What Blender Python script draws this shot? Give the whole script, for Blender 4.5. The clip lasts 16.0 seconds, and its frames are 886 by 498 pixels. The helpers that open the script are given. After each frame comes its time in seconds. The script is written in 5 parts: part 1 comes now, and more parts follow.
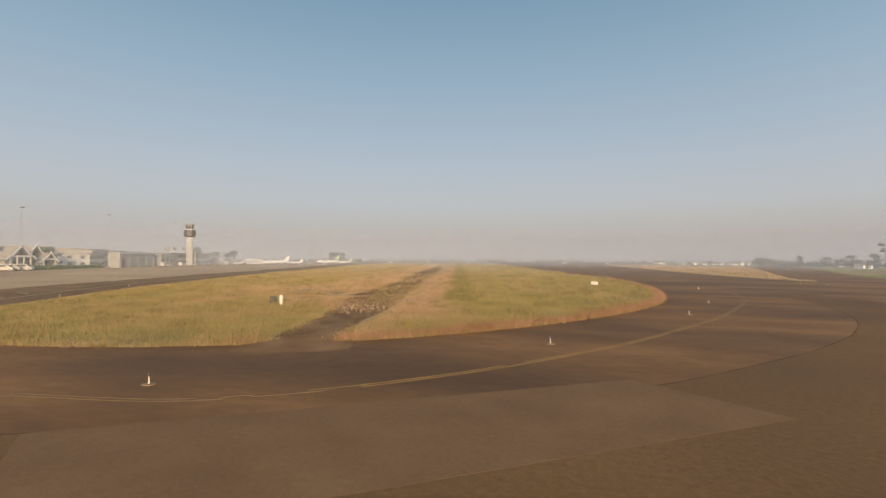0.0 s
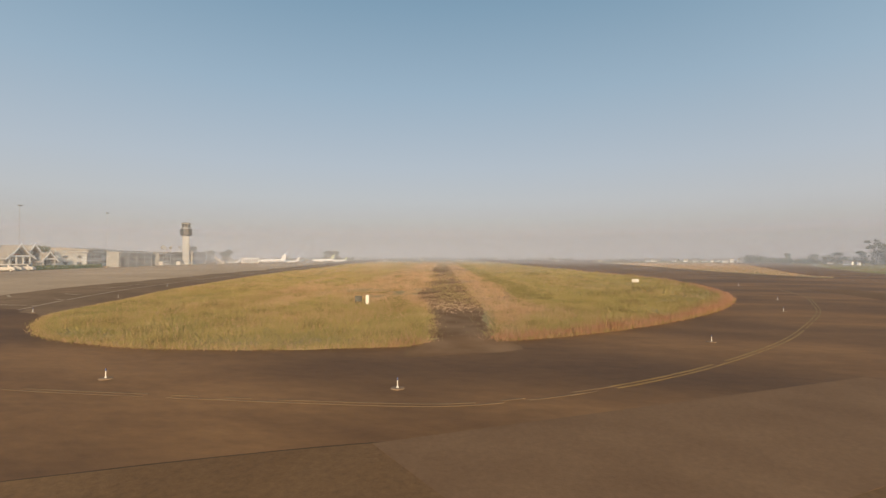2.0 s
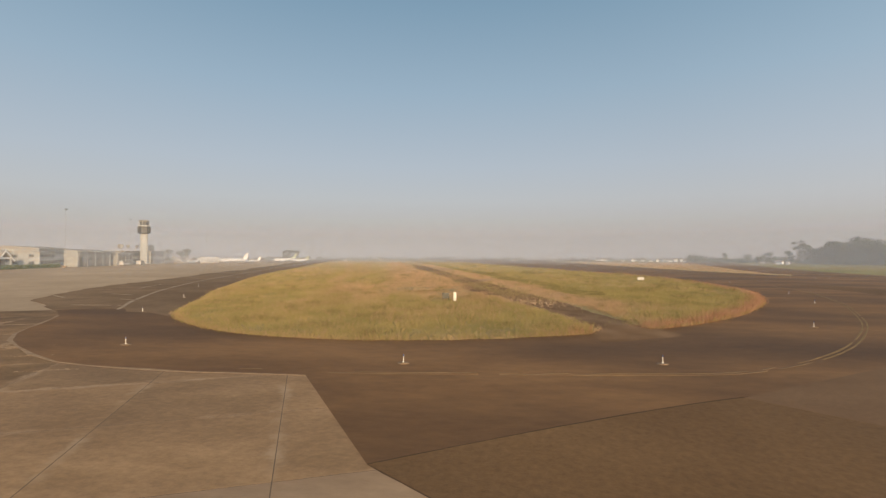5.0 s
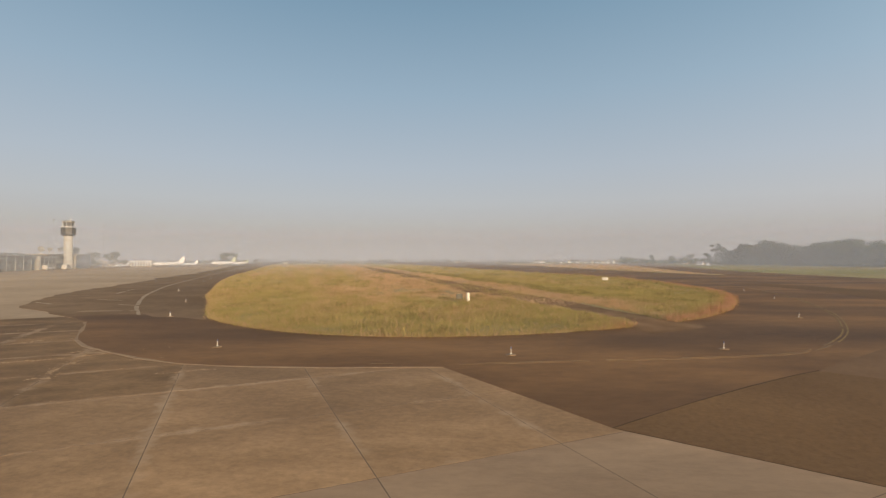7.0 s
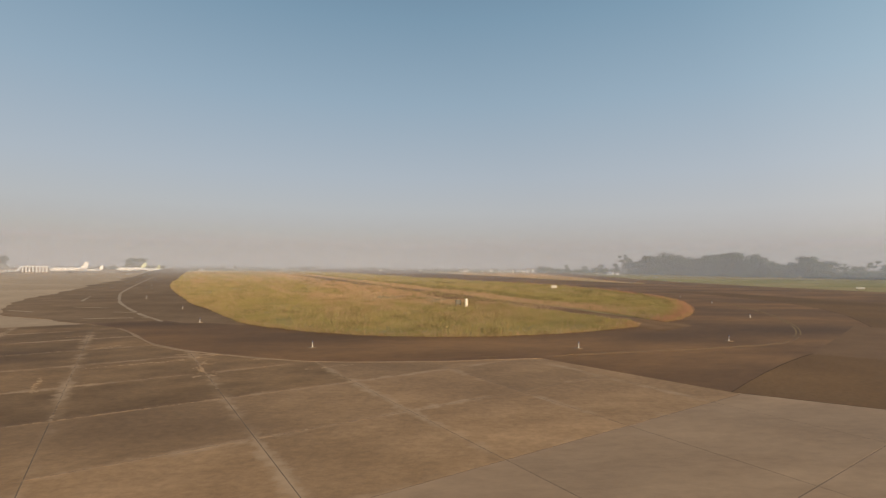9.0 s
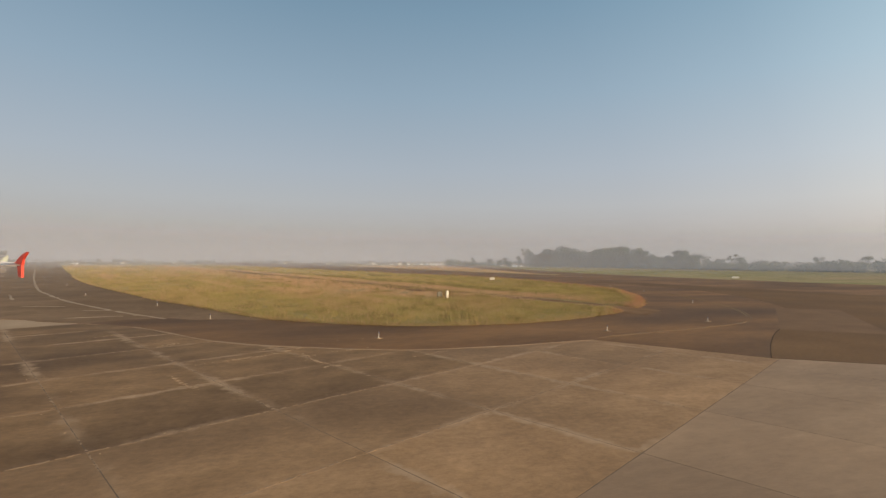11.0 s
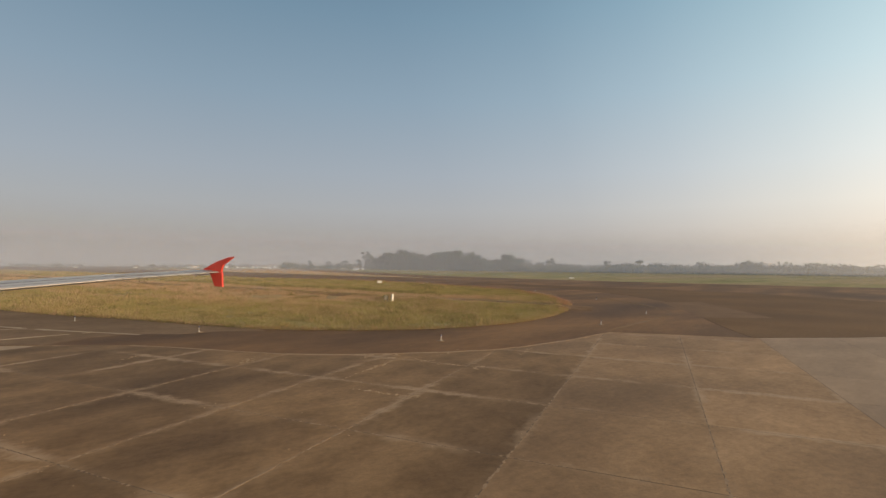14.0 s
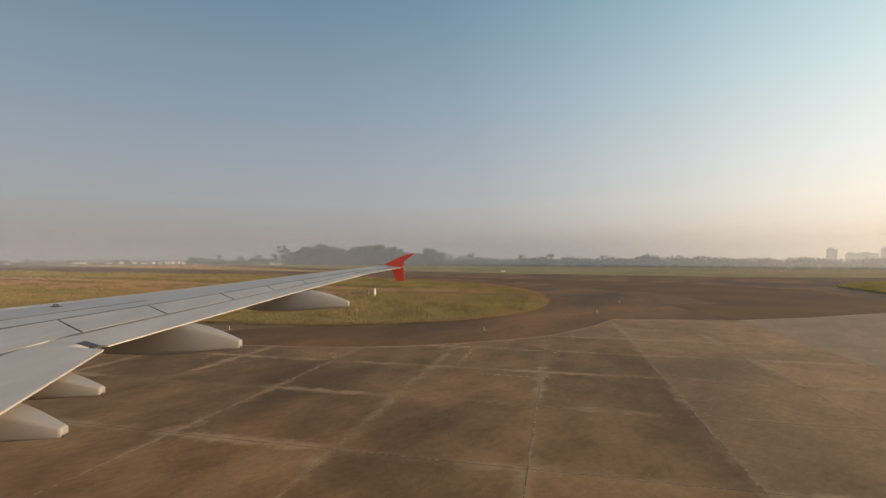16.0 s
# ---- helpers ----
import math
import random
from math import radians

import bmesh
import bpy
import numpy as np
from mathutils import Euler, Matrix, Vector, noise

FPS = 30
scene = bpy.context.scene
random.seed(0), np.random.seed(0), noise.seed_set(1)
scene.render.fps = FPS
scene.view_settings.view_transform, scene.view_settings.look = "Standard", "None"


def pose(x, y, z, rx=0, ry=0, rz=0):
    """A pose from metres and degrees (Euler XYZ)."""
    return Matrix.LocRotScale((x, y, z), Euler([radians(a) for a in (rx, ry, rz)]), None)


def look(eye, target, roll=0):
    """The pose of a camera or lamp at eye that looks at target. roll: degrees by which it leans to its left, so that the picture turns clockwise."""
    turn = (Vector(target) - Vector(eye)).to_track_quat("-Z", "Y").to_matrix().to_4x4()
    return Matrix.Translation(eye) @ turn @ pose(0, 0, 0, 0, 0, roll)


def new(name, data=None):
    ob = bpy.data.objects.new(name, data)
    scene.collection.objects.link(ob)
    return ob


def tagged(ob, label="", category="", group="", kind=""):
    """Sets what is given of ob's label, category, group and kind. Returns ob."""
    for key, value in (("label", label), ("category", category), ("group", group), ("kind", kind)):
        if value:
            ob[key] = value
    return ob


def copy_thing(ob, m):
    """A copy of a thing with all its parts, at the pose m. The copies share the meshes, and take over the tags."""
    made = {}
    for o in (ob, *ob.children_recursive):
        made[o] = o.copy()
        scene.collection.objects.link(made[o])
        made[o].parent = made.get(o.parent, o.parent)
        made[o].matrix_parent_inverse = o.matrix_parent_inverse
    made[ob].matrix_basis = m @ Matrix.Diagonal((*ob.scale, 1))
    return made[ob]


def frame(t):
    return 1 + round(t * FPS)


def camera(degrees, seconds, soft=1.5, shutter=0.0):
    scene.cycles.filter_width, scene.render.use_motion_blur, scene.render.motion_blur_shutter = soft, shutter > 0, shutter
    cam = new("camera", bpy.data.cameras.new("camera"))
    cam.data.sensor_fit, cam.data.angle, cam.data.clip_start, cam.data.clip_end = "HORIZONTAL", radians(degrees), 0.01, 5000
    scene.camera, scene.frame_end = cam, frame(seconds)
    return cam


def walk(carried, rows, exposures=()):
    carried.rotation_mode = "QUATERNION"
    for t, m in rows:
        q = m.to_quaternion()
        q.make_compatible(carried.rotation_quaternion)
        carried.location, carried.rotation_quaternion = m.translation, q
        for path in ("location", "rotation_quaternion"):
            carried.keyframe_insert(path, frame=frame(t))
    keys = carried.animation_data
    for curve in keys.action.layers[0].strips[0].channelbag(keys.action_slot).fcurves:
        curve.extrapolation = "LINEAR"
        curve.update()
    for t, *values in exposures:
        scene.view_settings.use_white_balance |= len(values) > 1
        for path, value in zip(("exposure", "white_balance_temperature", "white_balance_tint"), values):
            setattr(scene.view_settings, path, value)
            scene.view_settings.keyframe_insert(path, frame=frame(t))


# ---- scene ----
cam = camera(85.0, 16.0, soft=1.4)
PATH = [
    (0.0, 27.92, 10.28, 4.40, 16.16, 1.05, -0.31),
    (0.5, 25.65, 9.99, 4.40, 15.45, 1.89, -0.24),
    (1.0, 23.38, 9.63, 4.40, 15.10, 0.95, -0.75),
    (1.5, 21.14, 9.07, 4.40, 14.71, 0.97, -0.30),
    (2.0, 18.99, 8.25, 4.40, 14.14, 0.84, -0.11),
    (2.5, 16.88, 7.27, 4.40, 13.50, 0.46, -0.16),
    (3.0, 14.78, 6.21, 4.40, 12.65, 0.94, -0.20),
    (3.5, 12.75, 5.14, 4.40, 11.67, 1.29, -0.34),
    (4.0, 10.80, 4.11, 4.40, 10.33, 0.79, -0.13),
    (6.5, 2.08, 0.85, 4.40, 2.51, 0.98, -0.17),
    (7.0, 0.00, 0.00, 4.40, -0.00, 1.09, 0.01),
    (7.5, -2.18, -0.82, 4.40, -2.86, 2.47, -0.48),
    (8.0, -4.44, -1.58, 4.40, -5.56, 2.67, -0.25),
    (8.5, -6.67, -2.25, 4.40, -7.67, 2.49, -0.57),
    (9.0, -8.84, -2.84, 4.40, -9.93, 2.10, -0.51),
    (11.5, -20.30, -2.26, 4.40, -25.41, 1.52, -0.53),
    (12.0, -22.48, -1.27, 4.40, -29.10, 1.76, -0.55),
    (12.5, -24.55, -0.18, 4.40, -32.66, 1.47, -0.40),
    (13.0, -26.48, 1.01, 4.40, -36.04, 1.47, -0.62),
    (13.5, -28.31, 2.22, 4.40, -39.35, 1.72, -0.51),
    (14.0, -30.06, 3.43, 4.40, -42.54, 1.84, -0.41),
    (14.5, -31.75, 4.64, 4.40, -45.53, 1.82, -0.19),
    (15.0, -33.38, 5.83, 4.40, -48.29, 1.69, -0.04),
    (15.5, -34.97, 7.02, 4.40, -50.78, 1.97, -0.04),
    (16.0, -36.52, 8.21, 4.40, -53.03, 1.19, -0.15),
]
walk(cam, [(t, pose(x, y, z, 90 + pitch, roll, yaw)) for t, x, y, z, yaw, pitch, roll in PATH],
     exposures=[(0.0, 0.13), (4.0, 0.12), (7.0, 0.08), (9.0, 0.0), (11.5, -0.05), (13.0, -0.13), (14.5, -0.24), (16.0, -0.37)])

# ---- world and sun ----
SUN_AZ, SUN_EL = 152.0, 13.5          # degrees clockwise from +y, and above the horizon
sun_way = Vector((math.sin(radians(SUN_AZ)) * math.cos(radians(SUN_EL)), math.cos(radians(SUN_AZ)) * math.cos(radians(SUN_EL)), math.sin(radians(SUN_EL))))
world = bpy.data.worlds.new("sky")
scene.world = world
world.use_nodes = True
wn, wl = world.node_tree.nodes, world.node_tree.links
wn.clear()
sky = wn.new("ShaderNodeTexSky")
sky.sky_type, sky.sun_disc = "NISHITA", False
sky.sun_elevation, sky.sun_rotation = radians(SUN_EL), radians(SUN_AZ)
sky.air_density, sky.dust_density, sky.ozone_density = 1.0, 3.0, 1.5
geo_w = wn.new("ShaderNodeTexCoord")
sep_w = wn.new("ShaderNodeSeparateXYZ")
wl.new(geo_w.outputs["Generated"], sep_w.inputs[0])
# morning haze: beige and thick at the horizon, paling to blue upwards
haze = wn.new("ShaderNodeValToRGB")
stops = [(0.0, (4.6, 4.2, 3.95)), (0.05, (5.0, 4.62, 4.42)), (0.11, (5.12, 5.13, 5.22)), (0.18, (4.58, 5.04, 5.55)), (0.32, (3.3, 4.4, 5.32)), (0.46, (2.2, 3.45, 4.5)), (0.62, (1.1, 2.0, 3.0)), (1.0, (0.35, 0.8, 1.6))]
while len(haze.color_ramp.elements) < len(stops):
    haze.color_ramp.elements.new(0.5)
for e, (p, c) in zip(haze.color_ramp.elements, stops):
    e.position, e.color = p, (*c, 1)
wl.new(sep_w.outputs["Z"], haze.inputs[0])
# the haze is brighter towards the sun
dot_w = wn.new("ShaderNodeVectorMath")
dot_w.operation = "DOT_PRODUCT"
dot_w.inputs[1].default_value = sun_way
wl.new(geo_w.outputs["Generated"], dot_w.inputs[0])
glow = wn.new("ShaderNodeValToRGB")
glow_stops = [(0.0, (0.97, 0.97, 0.98)), (0.2, (0.99, 0.99, 1.0)), (0.36, (1.08, 1.08, 1.09)), (0.48, (1.26, 1.25, 1.23)), (0.57, (1.56, 1.52, 1.44)), (0.66, (2.0, 1.9, 1.7)), (0.77, (2.8, 2.55, 2.15)), (1.0, (4.8, 3.9, 2.8))]
while len(glow.color_ramp.elements) < len(glow_stops):
    glow.color_ramp.elements.new(0.5)
for e, (p, c) in zip(glow.color_ramp.elements, glow_stops):
    e.position, e.color = p, (*c, 1)
to01 = wn.new("ShaderNodeMapRange")
to01.inputs["From Min"].default_value = -1.0
wl.new(dot_w.outputs["Value"], to01.inputs["Value"])
wl.new(to01.outputs[0], glow.inputs[0])
lit = wn.new("ShaderNodeMix")
lit.data_type, lit.blend_type = "RGBA", "MULTIPLY"
lit.inputs["Factor"].default_value = 1.0
wl.new(haze.outputs[0], lit.inputs["A"])
wl.new(glow.outputs[0], lit.inputs["B"])
mix_w = wn.new("ShaderNodeMix")
mix_w.data_type = "RGBA"
mix_w.inputs["Factor"].default_value = 0.82
wl.new(sky.outputs[0], mix_w.inputs["A"])
wl.new(lit.outputs["Result"], mix_w.inputs["B"])
bg = wn.new("ShaderNodeBackground")
bg.inputs["Strength"].default_value = 0.1
wl.new(mix_w.outputs["Result"], bg.inputs["Color"])
out_w = wn.new("ShaderNodeOutputWorld")
wl.new(bg.outputs[0], out_w.inputs["Surface"])

sun = new("sun", bpy.data.lights.new("sun", "SUN"))
sun.data.energy, sun.data.angle, sun.data.color = 5.2, radians(1.2), (1.0, 0.665, 0.365)
sun.matrix_world = look(sun_way * 100, (0, 0, 0))


# ---- materials ----
def mat(name, c1, c2, scale=1.0, rough=0.8, metal=0.0, bump=0.0, fine=None, detail=6.0, stretch=(1, 1, 1), per_object=0.0, turn=0.0,
        stain=None, stain_scale=0.05, stain_amount=0.5, spec=0.5, coords="Object", grain=0.0, grain_scale=7.0):
    """A surface whose colour wanders from c1 to c2 at one scale, with stains at a larger one and fine relief."""
    m = bpy.data.materials.new(name)
    m.use_nodes = True
    n, l = m.node_tree.nodes, m.node_tree.links
    b = n["Principled BSDF"]
    b.inputs["Roughness"].default_value, b.inputs["Metallic"].default_value = rough, metal
    b.inputs["Specular IOR Level"].default_value = spec
    tc = n.new("ShaderNodeTexCoord")
    mp = n.new("ShaderNodeMapping")
    mp.inputs["Scale"].default_value = stretch
    mp.inputs["Rotation"].default_value = (0, 0, radians(turn))
    if coords == "World":
        g = n.new("ShaderNodeNewGeometry")
        l.new(g.outputs["Position"], mp.inputs[0])
    else:
        l.new(tc.outputs[coords], mp.inputs[0])
    t1 = n.new("ShaderNodeTexNoise")
    t1.inputs["Scale"].default_value, t1.inputs["Detail"].default_value = scale, detail
    l.new(mp.outputs[0], t1.inputs["Vector"])
    ramp = n.new("ShaderNodeValToRGB")
    ramp.color_ramp.elements[0].position, ramp.color_ramp.elements[1].position = 0.32, 0.68
    ramp.color_ramp.elements[0].color, ramp.color_ramp.elements[1].color = (*c1, 1), (*c2, 1)
    l.new(t1.outputs["Fac"], ramp.inputs[0])
    colour = ramp.outputs[0]
    if stain is not None:
        t2 = n.new("ShaderNodeTexNoise")
        t2.inputs["Scale"].default_value, t2.inputs["Detail"].default_value = stain_scale, 4.0
        l.new(mp.outputs[0], t2.inputs["Vector"])
        r2 = n.new("ShaderNodeMapRange")
        r2.inputs["From Min"].default_value, r2.inputs["From Max"].default_value = 0.42, 0.66
        r2.inputs["To Max"].default_value = stain_amount
        l.new(t2.outputs["Fac"], r2.inputs["Value"])
        mx = n.new("ShaderNodeMix")
        mx.data_type = "RGBA"
        mx.inputs["B"].default_value = (*stain, 1)
        l.new(r2.outputs[0], mx.inputs["Factor"])
        l.new(colour, mx.inputs["A"])
        colour = mx.outputs["Result"]
    if grain:
        t4 = n.new("ShaderNodeTexNoise")
        t4.inputs["Scale"].default_value, t4.inputs["Detail"].default_value, t4.inputs["Roughness"].default_value = grain_scale, 8.0, 0.75
        l.new(mp.outputs[0], t4.inputs["Vector"])
        r4 = n.new("ShaderNodeMapRange")
        r4.inputs["From Min"].default_value, r4.inputs["From Max"].default_value = 0.3, 0.7
        r4.inputs["To Min"].default_value, r4.inputs["To Max"].default_value = 1 - grain, 1 + grain
        l.new(t4.outputs["Fac"], r4.inputs["Value"])
        h4 = n.new("ShaderNodeHueSaturation")
        l.new(r4.outputs[0], h4.inputs["Value"])
        l.new(colour, h4.inputs["Color"])
        colour = h4.outputs[0]
    if per_object:
        oi = n.new("ShaderNodeObjectInfo")
        mr = n.new("ShaderNodeMapRange")
        mr.inputs["To Min"].default_value, mr.inputs["To Max"].default_value = 1 - per_object, 1 + per_object
        l.new(oi.outputs["Random"], mr.inputs["Value"])
        hs = n.new("ShaderNodeHueSaturation")
        l.new(mr.outputs[0], hs.inputs["Value"])
        l.new(colour, hs.inputs["Color"])
        colour = hs.outputs[0]
    l.new(colour, b.inputs["Base Color"])
    if bump:
        t3 = n.new("ShaderNodeTexNoise")
        t3.inputs["Scale"].default_value, t3.inputs["Detail"].default_value = fine or scale * 12, 5.0
        l.new(mp.outputs[0], t3.inputs["Vector"])
        bp = n.new("ShaderNodeBump")
        bp.inputs["Strength"].default_value, bp.inputs["Distance"].default_value = bump, 0.02
        l.new(t3.outputs["Fac"], bp.inputs["Height"])
        l.new(bp.outputs[0], b.inputs["Normal"])
    return m


M_ASPHALT = mat("asphalt", (0.158, 0.080, 0.030), (0.275, 0.143, 0.054), 0.16, 0.72, bump=0.35, fine=18, stain=(0.104, 0.055, 0.024), stain_scale=0.065, stain_amount=0.9, coords="World", spec=0.24, grain=0.2, grain_scale=1.6, stretch=(0.6, 1.4, 1), turn=-38)
M_ASPHALT_PALE = mat("worn_asphalt", (0.160, 0.088, 0.037), (0.215, 0.121, 0.052), 0.2, 0.82, bump=0.5, fine=22, stain=(0.105, 0.062, 0.031), stain_scale=0.1, stain_amount=0.6, coords="World", spec=0.2, grain=0.24, grain_scale=5.0)
M_CONCRETE = mat("concrete", (0.298, 0.178, 0.086), (0.42, 0.258, 0.131), 0.7, 0.72, bump=0.3, fine=14, stain=(0.195, 0.115, 0.057), stain_scale=0.17, stain_amount=0.75, stretch=(0.8, 1.1, 1), turn=12, per_object=0.16, coords="World", spec=0.25, grain=0.24, grain_scale=4.5)
# pale concrete, its colour lifted further for the haze over the far apron
M_APRON = mat("apron_concrete", (0.40, 0.295, 0.195), (0.50, 0.37, 0.25), 0.06, 0.9, stain=(0.33, 0.24, 0.16), stain_scale=0.02, stain_amount=0.6, coords="World", spec=0.1, grain=0.12, grain_scale=0.6)
M_JOINT = mat("joint_filler", (0.10, 0.07, 0.045), (0.15, 0.105, 0.07), 2.0, 0.9)
M_SPALL = mat("spalled_edge", (0.25, 0.163, 0.092), (0.36, 0.243, 0.144), 3.0, 0.95, bump=0.4)
M_YELLOW = mat("worn_yellow_paint", (0.18, 0.110, 0.034), (0.27, 0.168, 0.052), 1.2, 0.8, coords="World")
M_YELLOW_WORN = mat("nearly_gone_yellow_paint", (0.135, 0.084, 0.042), (0.205, 0.13, 0.06), 1.2, 0.85, coords="World")
M_WHITEMARK = mat("worn_white_paint", (0.25, 0.175, 0.105), (0.42, 0.315, 0.20), 0.9, 0.8, coords="World")
M_SEAM = mat("tar_seam", (0.075, 0.050, 0.032), (0.105, 0.07, 0.045), 2.0, 0.95, spec=0.05)
M_FIELD = mat("field_grass", (0.215, 0.205, 0.085), (0.36, 0.30, 0.145), 0.06, 0.95, bump=0.6, fine=3, stain=(0.37, 0.265, 0.15), stain_scale=0.016, stain_amount=0.85, coords="World", spec=0.1, grain=0.3, grain_scale=0.35, stretch=(0.5, 1.6, 1), turn=-20)
M_SCRUB = mat("dark_scrub", (0.17, 0.15, 0.066), (0.24, 0.20, 0.09), 0.4, 0.9, coords="World", spec=0.1)
M_GREEN = mat("grass_green", (0.262, 0.236, 0.092), (0.398, 0.330, 0.142), 0.25, 0.9, coords="World", spec=0.15)
M_STRAW = mat("grass_straw", (0.43, 0.285, 0.175), (0.53, 0.365, 0.24), 0.3, 0.9, coords="World", spec=0.15)
M_RUST = mat("grass_rust", (0.37, 0.205, 0.13), (0.47, 0.285, 0.19), 0.4, 0.9, coords="World", spec=0.15)
M_SOIL = mat("infield_soil", (0.28, 0.228, 0.118), (0.345, 0.28, 0.152), 0.3, 0.95, bump=0.7, fine=5, stain=(0.27, 0.20, 0.12), stain_scale=0.09, stain_amount=0.7, stretch=(1, 0.35, 1), turn=-14, coords="World", spec=0.1)
M_PATH = mat("old_track", (0.150, 0.086, 0.043), (0.218, 0.130, 0.069), 0.5, 0.85, stain=(0.28, 0.18, 0.105), stain_scale=0.4, stain_amount=0.5, bump=0.6, fine=8, coords="World", spec=0.1)


def worn_rim(m, rim, a, b):
    """Pale wear that creeps in from the rim of each slab, broken up by noise."""
    n, l = m.node_tree.nodes, m.node_tree.links
    base = n["Principled BSDF"].inputs["Base Color"]
    src = base.links[0].from_socket
    tc = n.new("ShaderNodeTexCoord")
    ab = n.new("ShaderNodeVectorMath")
    ab.operation = "ABSOLUTE"
    l.new(tc.outputs["Object"], ab.inputs[0])
    sp = n.new("ShaderNodeSeparateXYZ")
    l.new(ab.outputs[0], sp.inputs[0])
    mx = n.new("ShaderNodeMath")
    mx.operation = "MAXIMUM"
    l.new(sp.outputs["X"], mx.inputs[0])
    l.new(sp.outputs["Y"], mx.inputs[1])
    g = n.new("ShaderNodeNewGeometry")

    def noise_at(scale, detail):
        t = n.new("ShaderNodeTexNoise")
        t.inputs["Scale"].default_value, t.inputs["Detail"].default_value, t.inputs["Roughness"].default_value = scale, detail, 0.65
        l.new(g.outputs["Position"], t.inputs["Vector"])
        return t.outputs["Fac"]

    def ramp_of(socket, lo, hi, out_lo, out_hi):
        r = n.new("ShaderNodeMapRange")
        r.interpolation_type = "SMOOTHSTEP"
        r.inputs["From Min"].default_value, r.inputs["From Max"].default_value = lo, hi
        r.inputs["To Min"].default_value, r.inputs["To Max"].default_value = out_lo, out_hi
        l.new(socket, r.inputs["Value"])
        return r.outputs[0]

    ad = n.new("ShaderNodeMath")
    ad.operation = "MULTIPLY_ADD"
    ad.inputs[1].default_value = 1.1
    l.new(noise_at(1.6, 8.0), ad.inputs[0])
    l.new(mx.outputs[0], ad.inputs[2])
    r = n.new("ShaderNodeMath")
    r.operation = "MULTIPLY"
    l.new(ramp_of(ad.outputs[0], a, b, 0.0, 0.75), r.inputs[0])
    l.new(ramp_of(noise_at(0.22, 3.0), 0.44, 0.62, 0.10, 1.0), r.inputs[1])
    mm = n.new("ShaderNodeMix")
    mm.data_type = "RGBA"
    mm.inputs["B"].default_value = (*rim, 1)
    l.new(r.outputs[0], mm.inputs["Factor"])
    l.new(src, mm.inputs["A"])
    l.new(mm.outputs["Result"], base)


# darker concrete for the north-western slabs
M_CONCRETE_DARK = mat("dark_concrete", (0.205, 0.120, 0.055), (0.315, 0.190, 0.092), 0.7, 0.75, bump=0.3, fine=14, stain=(0.120, 0.070, 0.034), stain_scale=0.17, stain_amount=0.85, stretch=(0.8, 1.1, 1), turn=12, per_object=0.13, coords="World", spec=0.22, grain=0.24, grain_scale=4.5)
worn_rim(M_CONCRETE, (0.47, 0.325, 0.20), 2.50, 2.84)
worn_rim(M_CONCRETE_DARK, (0.47, 0.325, 0.20), 2.44, 2.82)
M_CONCRETE_PALE = mat("pale_concrete", (0.315, 0.205, 0.118), (0.405, 0.272, 0.162), 0.5, 0.7, bump=0.2, fine=14, stain=(0.22, 0.145, 0.088), stain_scale=0.14, stain_amount=0.7, stretch=(0.55, 1.3, 1), turn=12, per_object=0.08, coords="World", spec=0.3, grain=0.14, grain_scale=3.0)


def let_light_through(m, share):
    """Leaves and blades pass some of the light that falls on them."""
    n, l = m.node_tree.nodes, m.node_tree.links
    b = n["Principled BSDF"]
    tr = n.new("ShaderNodeBsdfTranslucent")
    l.new(b.inputs["Base Color"].links[0].from_socket, tr.inputs["Color"])
    mx = n.new("ShaderNodeMixShader")
    mx.inputs[0].default_value = share
    l.new(b.outputs[0], mx.inputs[1])
    l.new(tr.outputs[0], mx.inputs[2])
    l.new(mx.outputs[0], n["Material Output"].inputs["Surface"])


def vary_blades(m, spread):
    """Each blade or leaf of a joined field a little lighter or darker than its neighbours."""
    n, l = m.node_tree.nodes, m.node_tree.links
    base = n["Principled BSDF"].inputs["Base Color"]
    g = n.new("ShaderNodeNewGeometry")
    r = n.new("ShaderNodeMapRange")
    r.inputs["To Min"].default_value, r.inputs["To Max"].default_value = 1 - spread, 1 + spread
    h = n.new("ShaderNodeHueSaturation")
    l.new(g.outputs["Random Per Island"], r.inputs["Value"])
    l.new(r.outputs[0], h.inputs["Value"])
    l.new(base.links[0].from_socket, h.inputs["Color"])
    l.new(h.outputs[0], base)


for m in (M_GREEN, M_STRAW, M_RUST, M_SCRUB):
    vary_blades(m, 0.13)
for m in (M_GREEN, M_STRAW, M_RUST):
    let_light_through(m, 0.35)


# ---- builders ----
def thing(name, label, category, m=None, group="", kind=""):
    ob = new(name)
    ob.empty_display_size = 0.2
    if m is not None:
        ob.matrix_world = m
    return tagged(ob, label, category, group, kind)


def mesh_of(name, bm, material, smooth=False):
    me = bpy.data.meshes.new(name)
    bmesh.ops.recalc_face_normals(bm, faces=bm.faces)
    bm.to_mesh(me)
    bm.free()
    me.materials.append(material)
    if smooth:
        me.shade_smooth()
    return me


def part(name, bm, material, parent, label="", smooth=False, m=None):
    ob = new(name, mesh_of(name, bm, material, smooth))
    ob.parent = parent
    if m is not None:
        ob.matrix_basis = m
    return tagged(ob, label)


def solid(name, bm, material, label, category, m=None, group="", kind="", smooth=False):
    ob = new(name, mesh_of(name, bm, material, smooth))
    if m is not None:
        ob.matrix_world = m
    return tagged(ob, label, category, group, kind)


